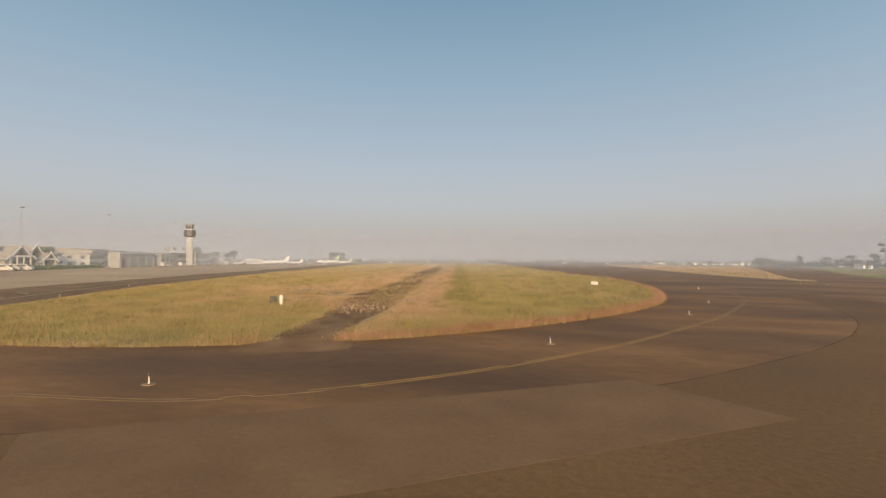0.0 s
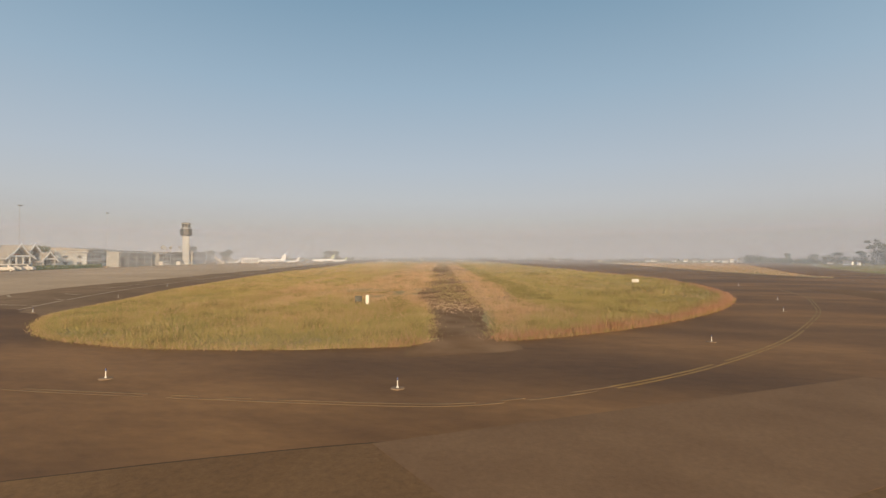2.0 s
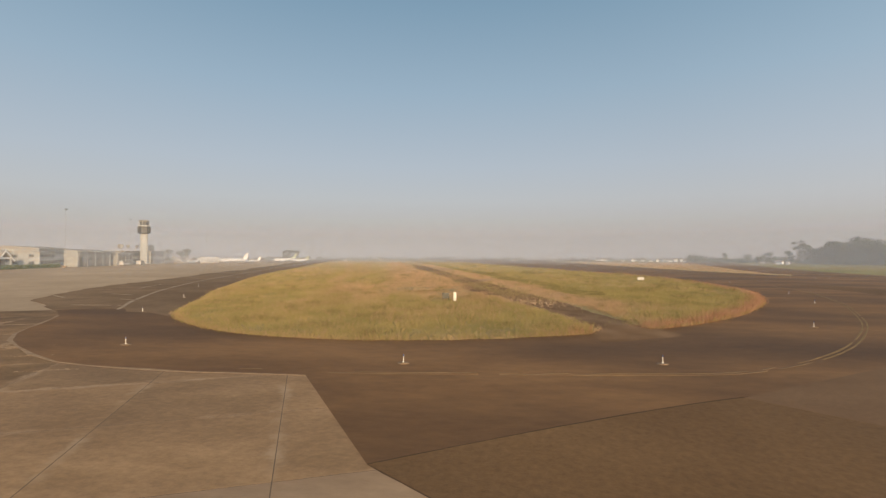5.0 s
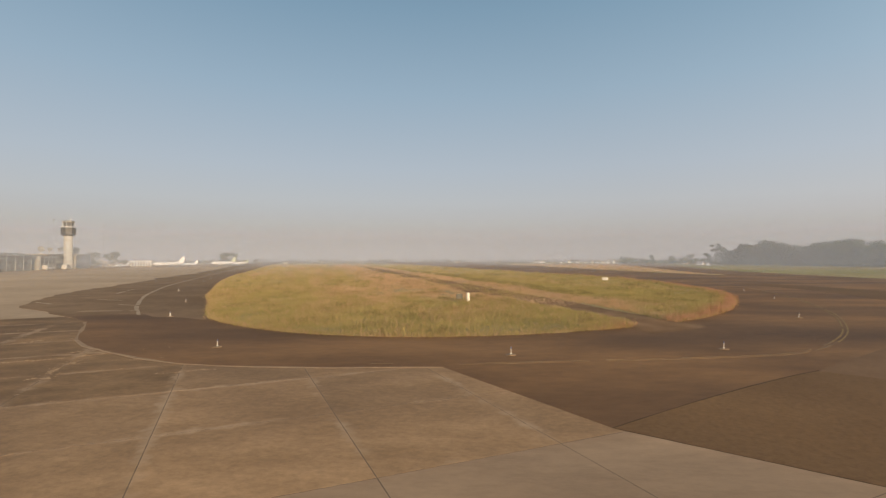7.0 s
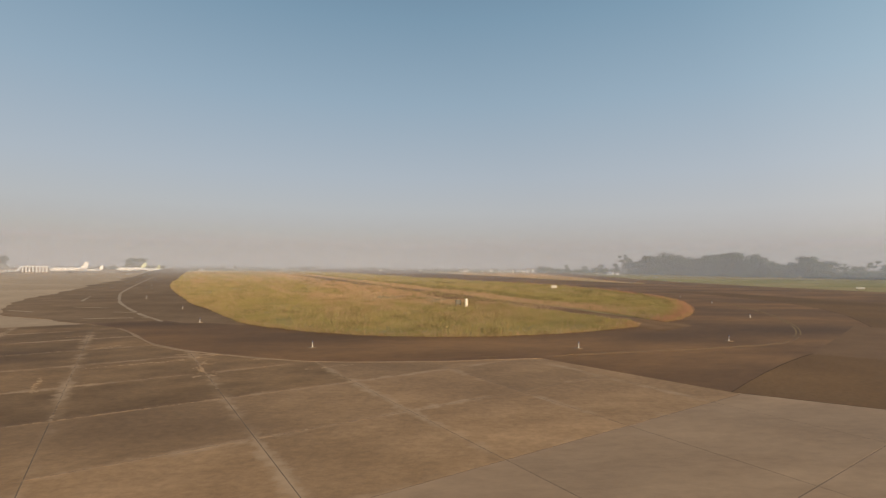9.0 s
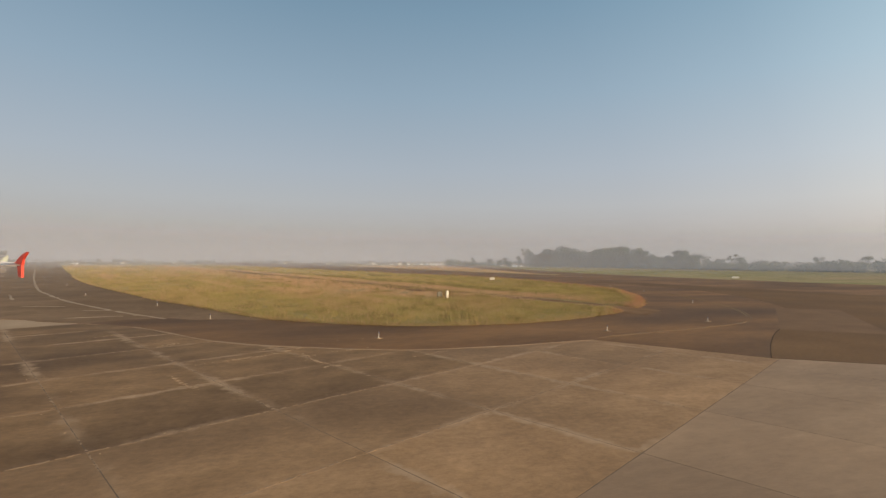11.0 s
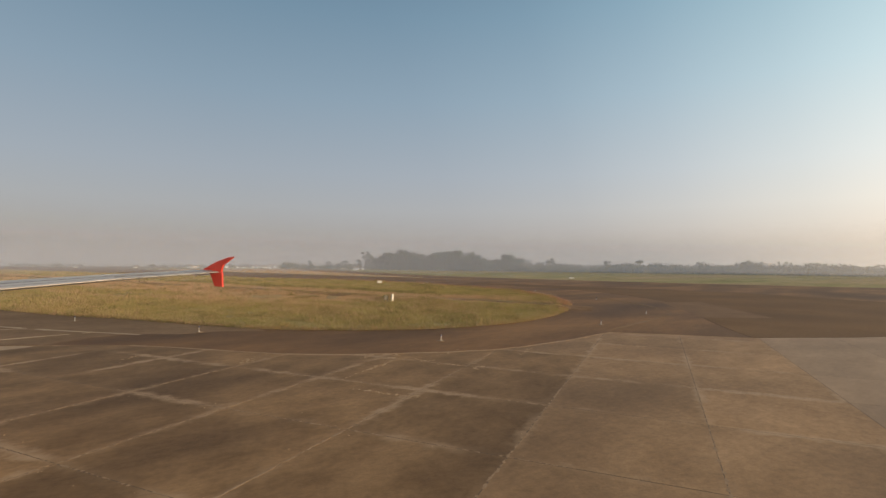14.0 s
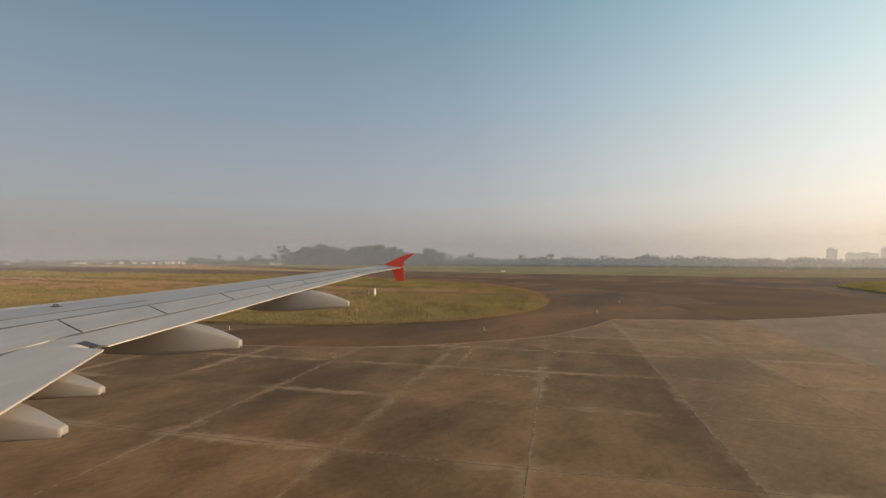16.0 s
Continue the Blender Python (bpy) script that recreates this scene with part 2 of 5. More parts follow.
def box(bm, c, s, bevel=0.0, m=None):
    r = bmesh.ops.create_cube(bm, size=1.0, matrix=(m or Matrix()) @ Matrix.Translation(c) @ Matrix.Diagonal((*s, 1)))
    if bevel:
        es = {e for v in r["verts"] for e in v.link_edges}
        bmesh.ops.bevel(bm, geom=list(es), offset=bevel, segments=1, affect="EDGES", profile=0.5)
    return bm


def boxed(c, s, bevel=0.0):
    return box(bmesh.new(), c, s, bevel)


def tube(bm, points, radii, seg=8, cap=True):
    """A tube through points with a radius at each."""
    rings = []
    for i, p in enumerate(points):
        p = Vector(p)
        a = Vector(points[min(i + 1, len(points) - 1)]) - Vector(points[max(i - 1, 0)])
        q = a.to_track_quat("Z", "Y")
        rings.append([bm.verts.new(p + q @ Vector((radii[i] * math.cos(2 * math.pi * k / seg), radii[i] * math.sin(2 * math.pi * k / seg), 0))) for k in range(seg)])
    for a, b in zip(rings, rings[1:]):
        for k in range(seg):
            bm.faces.new((a[k], a[(k + 1) % seg], b[(k + 1) % seg], b[k]))
    if cap:
        bm.faces.new(rings[0][::-1])
        bm.faces.new(rings[-1])
    return bm


def loft(bm, rings, closed_ends=True):
    """Skin over rings of equal length."""
    vs = [[bm.verts.new(p) for p in r] for r in rings]
    k = len(vs[0])
    for a, b in zip(vs, vs[1:]):
        for i in range(k):
            bm.faces.new((a[i], a[(i + 1) % k], b[(i + 1) % k], b[i]))
    if closed_ends:
        bm.faces.new(vs[0][::-1])
        bm.faces.new(vs[-1])
    return bm


def prism(bm, poly, z0, z1):
    """An upright block over a plan polygon."""
    lo = [bm.verts.new((x, y, z0)) for x, y in poly]
    hi = [bm.verts.new((x, y, z1)) for x, y in poly]
    k = len(poly)
    for i in range(k):
        bm.faces.new((lo[i], lo[(i + 1) % k], hi[(i + 1) % k], hi[i]))
    bm.faces.new(lo[::-1])
    bm.faces.new(hi)
    return bm


def curve_through(pts, step=1.0):
    """Catmull-Rom through plan points, sampled about every step metres."""
    p = [Vector(a) for a in pts]
    p = [p[0] * 2 - p[1]] + p + [p[-1] * 2 - p[-2]]
    out = []
    for i in range(1, len(p) - 2):
        k = max(1, int((p[i + 1] - p[i]).length / step))
        for j in range(k):
            u = j / k
            a, b, c, d = p[i - 1], p[i], p[i + 1], p[i + 2]
            out.append(0.5 * ((2 * b) + (c - a) * u + (2 * a - 5 * b + 4 * c - d) * u * u + (3 * b - a - 3 * c + d) * u ** 3))
    out.append(p[-2])
    return out


def sheet(poly, z, depth=0.04):
    """A flat paved sheet with a thickness, over a plan polygon."""
    bm = bmesh.new()
    prism(bm, [(v[0], v[1]) for v in poly], z - depth, z)
    bmesh.ops.triangulate(bm, faces=[f for f in bm.faces if len(f.verts) > 4])
    return bm


def stripe(pts, width, z, height=0.004, wander=0.0, breaks=0.0, rnd=None):
    """A painted or sealed band along a plan line, thin but with a thickness."""
    bm = bmesh.new()
    rnd = rnd or random.Random(3)
    last = None
    for i, p in enumerate(pts):
        a = (Vector(pts[min(i + 1, len(pts) - 1)]) - Vector(pts[max(i - 1, 0)])).normalized()
        nrm = Vector((-a.y, a.x))
        w = width * (1 + wander * rnd.uniform(-1, 1)) / 2
        c = Vector(p) + nrm * wander * width * rnd.uniform(-0.4, 0.4)
        q = [bm.verts.new((*(c + nrm * w), z - 0.01)), bm.verts.new((*(c + nrm * w), z + height)), bm.verts.new((*(c - nrm * w), z + height)), bm.verts.new((*(c - nrm * w), z - 0.01))]
        if last and rnd.random() >= breaks:
            for k in range(3):
                bm.faces.new((last[k], last[k + 1], q[k + 1], q[k]))
        last = q
    return bm


def inside(p, poly):
    x, y = p[0], p[1]
    r = False
    j = len(poly) - 1
    for i in range(len(poly)):
        xi, yi, xj, yj = poly[i][0], poly[i][1], poly[j][0], poly[j][1]
        if (yi > y) != (yj > y) and x < (xj - xi) * (y - yi) / (yj - yi) + xi:
            r = not r
        j = i
    return r


# ---- the ground ----
ground = solid("ground", sheet([(-3500, -3500), (3500, -3500), (3500, 3500), (-3500, 3500)], -0.06, 0.5), M_FIELD, "flat airfield grassland, dry green and straw-coloured", "ground", kind="structure")

APRON_EDGE = curve_through([(0.0, 19.6), (-6.5, 19.6), (-11, 20.3), (-16, 23.0), (-19.8, 26.2), (-24.8, 33.6), (-31, 38.5), (-38.5, 44.8), (-45, 54), (-49.5, 67), (-55, 84), (-66, 120), (-77, 155), (-138, 336), (-225, 600), (-330, 900)], 2.0)
# the apron's far edge is ragged with patched and crumbled bays
APRON_EDGE = [v if v[1] < 37 else Vector((v[0] + (0.5 + v[1] * 0.008) * noise.noise(Vector((v[1] * 0.31, 1.7, 0))) * 1.6, v[1])) for v in APRON_EDGE]
OUTER = curve_through([(-140, 900), (-60, 700), (60, 640), (240, 700), (147, 329), (105, 184), (96, 140), (94, 105), (96, 85), (99, 65), (104, 38), (113, 12), (126, -8), (150, -45), (170, -80)], 6.0)
# concrete apron, to the buildings
solid("apron", sheet([(26, -2), (30, -60), (-120, -80), (-420, -60), (-420, 300), (-330, 900)] + APRON_EDGE[::-1] + [(4.4, 12.6), (10, 8.2)], -0.011), M_APRON, "wide pale concrete apron of an airfield", "apron", kind="structure")
# the dark taxiway that sweeps round the infield
asphalt = solid("taxiway", sheet([(60, -60), (26, -2.0), (10, 8.2), (4.4, 12.6)] + APRON_EDGE + OUTER, 0.004), M_ASPHALT, "dark worn asphalt taxiway bending round a grass infield", "taxiway", kind="structure")

ARC = curve_through([(4.4, 12.6), (7.6, 14.8), (12.6, 17.9), (18, 20.6), (24.5, 24.2), (30, 28.2), (35, 33.5), (39.5, 39), (44, 46), (48, 55.5), (50.6, 69), (50.5, 84)], 1.0)
solid("shoulder", sheet([(4.4, 12.6), (10, 8.2), (26, -2), (52, 8), (62, 30), (60, 60), (56, 84)] + ARC[::-1][:-1], 0.008), M_ASPHALT_PALE, "paler worn asphalt shoulder with a coarse face", "pavement", kind="structure")
solid("seam", stripe(ARC, 0.045, 0.008, 0.002, wander=0.6), M_SEAM, "dark tar seam between two asphalt courses", "seam", kind="structure")

LEFT_WAY = [(-17.0, 34.6), (-19.5, 36.1), (-21.8, 36.4), (-23.6, 38.3), (-26.0, 38.1), (-28.1, 36.6)] + [(v[0] + 0.04, v[1]) for v in APRON_EDGE if v[1] > 35.2 and v[1] < 560] + [(-190, 566)] + [(-104, 300), (-50, 125), (-27, 64), (-19.5, 47)]
solid("worn_taxiway", sheet(LEFT_WAY, 0.008, 0.01), mat("old_pavement", (0.195, 0.125, 0.072), (0.275, 0.182, 0.108), 0.25, 0.92, bump=0.3, fine=16, stain=(0.15, 0.094, 0.053), stain_scale=0.05, stain_amount=0.8, coords="World", spec=0.15, grain=0.2, grain_scale=1.5), "old brown pavement of the straight taxiway", "taxiway", kind="structure")

INFIELD = curve_through([(-189, 572), (-107, 300), (-53, 125), (-30.2, 64), (-23.0, 48.4), (-18.8, 39.4), (-16.4, 35.0), (-12.6, 31.2), (-7.6, 28.2), (-1.4, 27.1), (4.7, 28.0), (11, 30.5), (15.7, 33.2), (19.8, 36.6), (24, 41.3), (28, 47), (31.6, 53.6), (34.7, 61.5), (36.4, 70), (37.2, 80), (36.8, 90), (34.8, 107), (24.5, 147), (0.5, 237), (-60, 460), (-105, 620)], 0.9)
rnd = random.Random(11)


def mound(poly, z, rise, inset, jitter):
    """Raised turf over an outline: a ragged edge that climbs to a flat top."""
    bm = bmesh.new()
    k = len(poly)
    lo, mi, hi = [], [], []
    for i in range(k):
        p, a, b = Vector(poly[i]), Vector(poly[i - 1]), Vector(poly[(i + 1) % k])
        t = (b - a).normalized() if (b - a).length > 1e-6 else Vector((1, 0))
        nrm = Vector((-t.y, t.x))
        if not inside(p + nrm * 0.3, poly):
            nrm = -nrm
        p = p + nrm * jitter * rnd.uniform(-1, 1)
        lo.append(bm.verts.new((p.x, p.y, z - 0.02)))
        q = p + nrm * inset * 0.3
        mi.append(bm.verts.new((q.x, q.y, z + rise * 0.7)))
        q = p + nrm * inset
        hi.append(bm.verts.new((q.x, q.y, z + rise)))
    for i in range(k):
        j = (i + 1) % k
        bm.faces.new((lo[i], lo[j], mi[j], mi[i]))
        bm.faces.new((mi[i], mi[j], hi[j], hi[i]))
    f = bm.faces.new(hi)
    bmesh.ops.triangulate(bm, faces=[f])
    return bm


solid("infield", mound(INFIELD, 0.012, 0.14, 1.2, 0.26), M_SOIL, "long grass infield with dry strips between taxiways", "grass field", kind="structure")
SPIT = curve_through([(38, 409), (54, 246), (60, 178), (65, 146), (70.5, 126), (73.5, 126), (76, 150), (104, 262), (123, 344), (190, 640)], 2.0)
solid("wedge_verge", mound(SPIT, 0.012, 0.12, 1.0, 0.2), M_FIELD, "wedge of dry grass between taxiway and runway", "grass verge", kind="structure")
VERGE = curve_through([(43, -20), (45, -3), (50, 0.8), (56, 2.0), (63, 3.8), (69, 4.0), (78, 1.5), (92, -5), (104, -18), (112, -40)], 1.5)
solid("near_verge", mound(VERGE, 0.012, 0.15, 1.0, 0.12), M_SOIL, "green rounded grass verge beside the taxiway", "grass verge", kind="structure")

# haze stand-in: a thick glowing shell closes the view, thinner shells stand before it
def mist(name, radius, share, z0, z1, z2, z3, label, glows=False):
    hz = bpy.data.materials.new(name)
    hz.use_nodes = True
    hn, hl = hz.node_tree.nodes, hz.node_tree.links
    hn.clear()
    hg = hn.new("ShaderNodeNewGeometry")
    hv = hn.new("ShaderNodeVectorMath")
    hv.operation = "NORMALIZE"
    hl.new(hg.outputs["Position"], hv.inputs[0])
    hd = hn.new("ShaderNodeVectorMath")
    hd.operation = "DOT_PRODUCT"
    hd.inputs[1].default_value = sun_way
    hl.new(hv.outputs[0], hd.inputs[0])
    h01 = hn.new("ShaderNodeMapRange")
    h01.inputs["From Min"].default_value = -1.0
    hl.new(hd.outputs["Value"], h01.inputs["Value"])
    # painted haze glow: the emission brightens towards the sun
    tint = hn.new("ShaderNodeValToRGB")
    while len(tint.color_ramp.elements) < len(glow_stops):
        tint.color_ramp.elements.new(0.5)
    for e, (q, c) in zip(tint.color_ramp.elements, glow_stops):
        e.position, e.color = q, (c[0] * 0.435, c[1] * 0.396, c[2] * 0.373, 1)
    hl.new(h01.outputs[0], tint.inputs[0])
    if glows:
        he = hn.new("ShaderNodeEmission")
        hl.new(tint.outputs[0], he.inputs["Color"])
    else:
        # pale sheet scatters sun and sky light forwards and back, as droplets would
        he = hn.new("ShaderNodeMixShader")
        for k, kind, tone in ((1, "ShaderNodeBsdfDiffuse", (0.46, 0.51, 0.60, 1)), (2, "ShaderNodeBsdfTranslucent", (0.90, 0.92, 0.95, 1))):
            sc = hn.new(kind)
            sc.inputs["Color"].default_value = tone
            hl.new(sc.outputs[0], he.inputs[k])
    hs = hn.new("ShaderNodeSeparateXYZ")
    hl.new(hg.outputs["Position"], hs.inputs[0])
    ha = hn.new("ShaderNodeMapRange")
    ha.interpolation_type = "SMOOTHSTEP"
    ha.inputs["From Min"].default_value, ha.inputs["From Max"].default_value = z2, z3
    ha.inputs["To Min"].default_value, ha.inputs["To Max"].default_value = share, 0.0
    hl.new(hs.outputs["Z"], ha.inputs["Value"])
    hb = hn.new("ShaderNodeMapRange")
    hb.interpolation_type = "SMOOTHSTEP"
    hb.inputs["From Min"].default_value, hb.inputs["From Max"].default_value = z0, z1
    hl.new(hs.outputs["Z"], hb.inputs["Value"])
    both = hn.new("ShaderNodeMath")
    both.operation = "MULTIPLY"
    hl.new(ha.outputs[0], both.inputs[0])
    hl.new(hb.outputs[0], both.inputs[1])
    ht = hn.new("ShaderNodeBsdfTransparent")
    hm = hn.new("ShaderNodeMixShader")
    hl.new(both.outputs[0], hm.inputs[0])
    hl.new(ht.outputs[0], hm.inputs[1])
    hl.new(he.outputs[0], hm.inputs[2])
    ho = hn.new("ShaderNodeOutputMaterial")
    hl.new(hm.outputs[0], ho.inputs["Surface"])
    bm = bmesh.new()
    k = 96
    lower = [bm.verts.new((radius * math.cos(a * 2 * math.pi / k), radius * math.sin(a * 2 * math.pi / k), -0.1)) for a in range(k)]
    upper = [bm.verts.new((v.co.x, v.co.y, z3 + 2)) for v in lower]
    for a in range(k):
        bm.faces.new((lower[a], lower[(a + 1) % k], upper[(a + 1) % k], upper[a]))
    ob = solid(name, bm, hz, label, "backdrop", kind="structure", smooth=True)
    ob.visible_shadow = False
    return ob


# three emissive shells stand in for the sunlit haze
mist("backdrop", 605, 0.92, -1.0, 0.0, 2.0, 40.0, "glowing shell standing in for haze over the far distance", True)
mist("backdrop", 540, 0.38, -1.0, 0.0, 2.0, 36.0, "glowing shell standing in for haze before the far town", True)
mist("backdrop", 263, 0.32, -0.4, 1.8, 5.0, 26.0, "fainter glowing shell standing in for haze before the grove", True)
for radius, share in ((200, 0.12), (150, 0.11), (105, 0.07), (66, 0.04)):
    mist("backdrop", radius, share, -0.4, 2.8, 5.0, 8 + radius * 0.07, "thin pale shell standing in for morning mist")

# ---- airfield furniture ----
M_POST = mat("white_post", (0.52, 0.50, 0.46), (0.64, 0.62, 0.57), 4.0, 0.6)
M_LENS = mat("blue_lens", (0.05, 0.06, 0.13), (0.08, 0.09, 0.17), 6.0, 0.2)
M_PAD = mat("light_pad", (0.17, 0.115, 0.07), (0.25, 0.17, 0.105), 3.0, 0.9)
M_SIGN = mat("sign_face", (0.60, 0.57, 0.50), (0.72, 0.69, 0.62), 2.0, 0.5)
M_SIGNBACK = mat("sign_dark", (0.06, 0.06, 0.05), (0.10, 0.095, 0.08), 3.0, 0.6)
M_MAST = mat("dull_mast_steel", (0.20, 0.195, 0.19), (0.27, 0.265, 0.26), 2.0, 0.7)
M_METAL = mat("galvanised_steel", (0.38, 0.38, 0.37), (0.50, 0.50, 0.48), 3.0, 0.45, 0.6)


def edge_light(m):
    t = thing("taxiway_light", "white taxiway edge light with blue lens on a low pad", "light", m, "taxiway edge lights")
    bm = bmesh.new()
    tube(bm, [(0, 0, -0.01), (0, 0, 0.012), (0, 0, 0.03)], [0.23, 0.23, 0.17], 14)
    part("pad", bm, M_PAD, t, "pale concrete pad")
    bm = bmesh.new()
    tube(bm, [(0, 0, 0.025), (0, 0, 0.06), (0, 0, 0.07), (0, 0, 0.25)], [0.045, 0.04, 0.018, 0.015], 10)
    part("stem", bm, M_POST, t)
    bm = bmesh.new()
    tube(bm, [(0, 0, 0.25), (0, 0, 0.275)], [0.028, 0.028], 10)
    part("collar", bm, M_METAL, t)
    bm = bmesh.new()
    tube(bm, [(0, 0, 0.275), (0, 0, 0.32), (0, 0, 0.355), (0, 0, 0.37)], [0.028, 0.032, 0.024, 0.01], 10)
    part("lens", bm, M_LENS, t, "blue glass lens", smooth=True)
    return t


first_light = edge_light(pose(3.1, 22.1, 0.012))
for x, y in [(13.6, 23.5), (26.3, 35.8), (36.0, 52.6), (40.0, 64.4), (-11.2, 24.1), (44.4, 90), (39, 119), (58, 195), (-20.6, 36.6), (-25.8, 48.6), (-35.6, 65.2), (-44.5, 90), (-50, 104), (-58.5, 125), (-67, 150), (-79, 180), (65.5, 112), (68.8, 109.5), (73, 112)]:
    copy_thing(first_light, pose(x, y, 0.012, 0, 0, random.uniform(0, 360)))


def guidance_sign(m, w, h, d):
    t = thing("guidance_sign", "low white airfield guidance sign on short legs in grass", "sign", m)
    part("cabinet", boxed((0, 0, 0.25 + h / 2), (d, w, h), 0.02), M_SIGN, t)
    part("face", boxed((d / 2 + 0.006, 0, 0.25 + h / 2), (0.012, w * 0.92, h * 0.84), 0.003), M_POST, t, "pale blank face")
    for s in (-1, 1):
        bm = bmesh.new()
        tube(bm, [(0, s * w * 0.36, -0.05), (0, s * w * 0.36, 0.26)], [0.03, 0.03], 8)
        part("leg", bm, M_SIGNBACK, t)
    return t


guidance_sign(pose(29.6, 88.3, 0.14, 0, 0, 250), 1.0, 0.5, 0.22)
guidance_sign(pose(101.5, 87.5, 0.0, 0, 0, 225), 1.5, 0.42, 0.3)
guidance_sign(pose(168, 335, 0.0, 0, 0, 240), 2.6, 0.8, 0.4)
# the double sign at the edge of the dry strip: a dark-backed board and a white marker
t = thing("marker_board", "dark-backed sign board on two posts in long grass", "sign", pose(1.9, 47.3, 0.14, 0, 0, 98))
part("board", boxed((0, 0.3, 0.55), (0.06, 0.62, 0.5), 0.01), M_SIGNBACK, t)
for s in (0.05, 0.55):
    part("post", boxed((-0.04, s, 0.35), (0.05, 0.05, 0.85), 0.006), M_SIGNBACK, t)
t = thing("marker_post", "white upright marker block standing in long grass", "marker", pose(2.45, 47.2, 0.13, 0, 0, 10))
part("block", boxed((0, 0, 0.47), (0.28, 0.2, 0.88), 0.03), M_POST, t)
part("foot", boxed((0, 0, 0.03), (0.5, 0.4, 0.1), 0.02), M_PAD, t)

# ---- airport buildings ----
M_WALL = mat("cream_plaster", (0.205, 0.212, 0.212), (0.26, 0.266, 0.264), 0.4, 0.85, stain=(0.19, 0.19, 0.182), stain_scale=0.15, stain_amount=0.5, coords="World")
M_WHITE = mat("white_plaster", (0.275, 0.295, 0.315), (0.335, 0.355, 0.375), 0.3, 0.8, stain=(0.24, 0.25, 0.26), stain_scale=0.1, stain_amount=0.4, coords="World")
M_SHED = mat("grey_cladding", (0.165, 0.168, 0.166), (0.215, 0.218, 0.215), 0.5, 0.6, stretch=(1, 1, 0.2), coords="World")
M_ROOF = mat("grey_tile_roof", (0.20, 0.19, 0.175), (0.29, 0.275, 0.255), 0.8, 0.8, coords="World")
M_DARK = mat("dark_opening", (0.035, 0.033, 0.03), (0.06, 0.055, 0.05), 1.0, 0.4)
M_GLASS = mat("tinted_glazing", (0.035, 0.04, 0.046), (0.06, 0.065, 0.072), 0.7, 0.3)
M_RED = mat("red_timber", (0.28, 0.10, 0.06), (0.36, 0.14, 0.08), 1.0, 0.7)
M_TRIM = mat("white_trim", (0.40, 0.425, 0.455), (0.47, 0.495, 0.525), 1.0, 0.6)
M_BAND = mat("slate_cladding", (0.028, 0.029, 0.033), (0.045, 0.046, 0.05), 1.0, 0.5)
M_HEDGE = mat("hedge_leaf", (0.05, 0.075, 0.035), (0.09, 0.115, 0.055), 0.8, 0.9, bump=0.5)
ROW = 19.0


def gabled_hall(m, w, d, eave, ridge, label, columns=4):
    """A steep-roofed hall with its gable end along local +x, as wide as w, going back by d."""
    t = thing("terminal_hall", label, "building", m, "terminal halls")
    bm = bmesh.new()
    prism(bm, [(-d, -w * 0.42), (-1.8, -w * 0.42), (-1.8, w * 0.42), (-d, w * 0.42)], 0, eave)
    part("wall", bm, M_WALL, t)
    bm = bmesh.new()
    bm2 = [(-1.8, -w * 0.42, eave), (-1.8, w * 0.42, eave), (-1.8, 0, ridge - 0.25)]
    back = [(-2.1, y, z) for _, y, z in bm2]
    loft(bm, [bm2, back])
    part("gable_wall", bm, M_WALL, t)
    for s in (-1, 1):
        bm = bmesh.new()
        prof = [(s * w * 0.58, eave - 0.55), (s * w * 0.28, eave + (ridge - eave) * 0.42), (0, ridge), (0, ridge - 0.22), (s * w * 0.28, eave + (ridge - eave) * 0.42 - 0.22), (s * w * 0.58, eave - 0.75)]
        loft(bm, [[(0.4, y, z) for y, z in prof], [(-d - 0.3, y, z) for y, z in prof]])
        part("roof_slope", bm, M_ROOF, t, "grey tiled roof slope")
        bm = bmesh.new()
        prof = [(s * w * 0.60, eave - 0.5), (s * w * 0.28, eave + (ridge - eave) * 0.44), (-s * 0.15, ridge + 0.75), (0, ridge - 0.1), (s * w * 0.26, eave + (ridge - eave) * 0.30), (s * w * 0.58, eave - 0.85)]
        loft(bm, [[(0.62, y, z) for y, z in prof], [(0.42, y, z) for y, z in prof]])
        part("bargeboard", bm, M_TRIM, t, "white crossed bargeboard")
    for k in range(columns):
        y = (k / (columns - 1) - 0.5) * w * 0.78
        bm = bmesh.new()
        tube(bm, [(0, y, 0), (0, y, 0.35), (0, y, 0.4), (0, y, eave - 0.3), (0, y, eave + 0.15)], [0.38, 0.38, 0.27, 0.25, 0.36], 10)
        part("column", bm, M_WHITE, t)
    part("architrave", boxed((0, 0, eave + 0.3), (0.5, w * 0.86, 0.5), 0.03), M_TRIM, t)
    part("red_panel", boxed((-1.72, 0, eave + 0.6), (0.12, w * 0.4, 0.8), 0.02), M_RED, t, "dark red timber panel")
    part("doorway", boxed((-1.75, 0, 1.5), (0.16, w * 0.24, 3.0), 0.02), M_DARK, t, "dark glazed doorway")
    return t


gabled_hall(pose(-138.2, 117.0, 0, 0, 0, ROW - 14), 7.6, 14, 3.9, 7.3, "cream gabled terminal hall with white bargeboards")
gabled_hall(pose(-143.0, 112.0, 0, 0, 0, ROW - 14), 7.4, 14, 4.3, 8.0, "tall cream terminal hall with crossed roof finials")
gabled_hall(pose(-142.5, 124.0, 0, 0, 0, ROW - 14), 7.0, 14, 3.9, 7.6, "cream terminal hall with steep grey roof")
gabled_hall(pose(-138.5, 125.6, 0, 0, 0, ROW - 14), 4.8, 5, 3.0, 5.3, "small side porch with steep grey roof", 2)
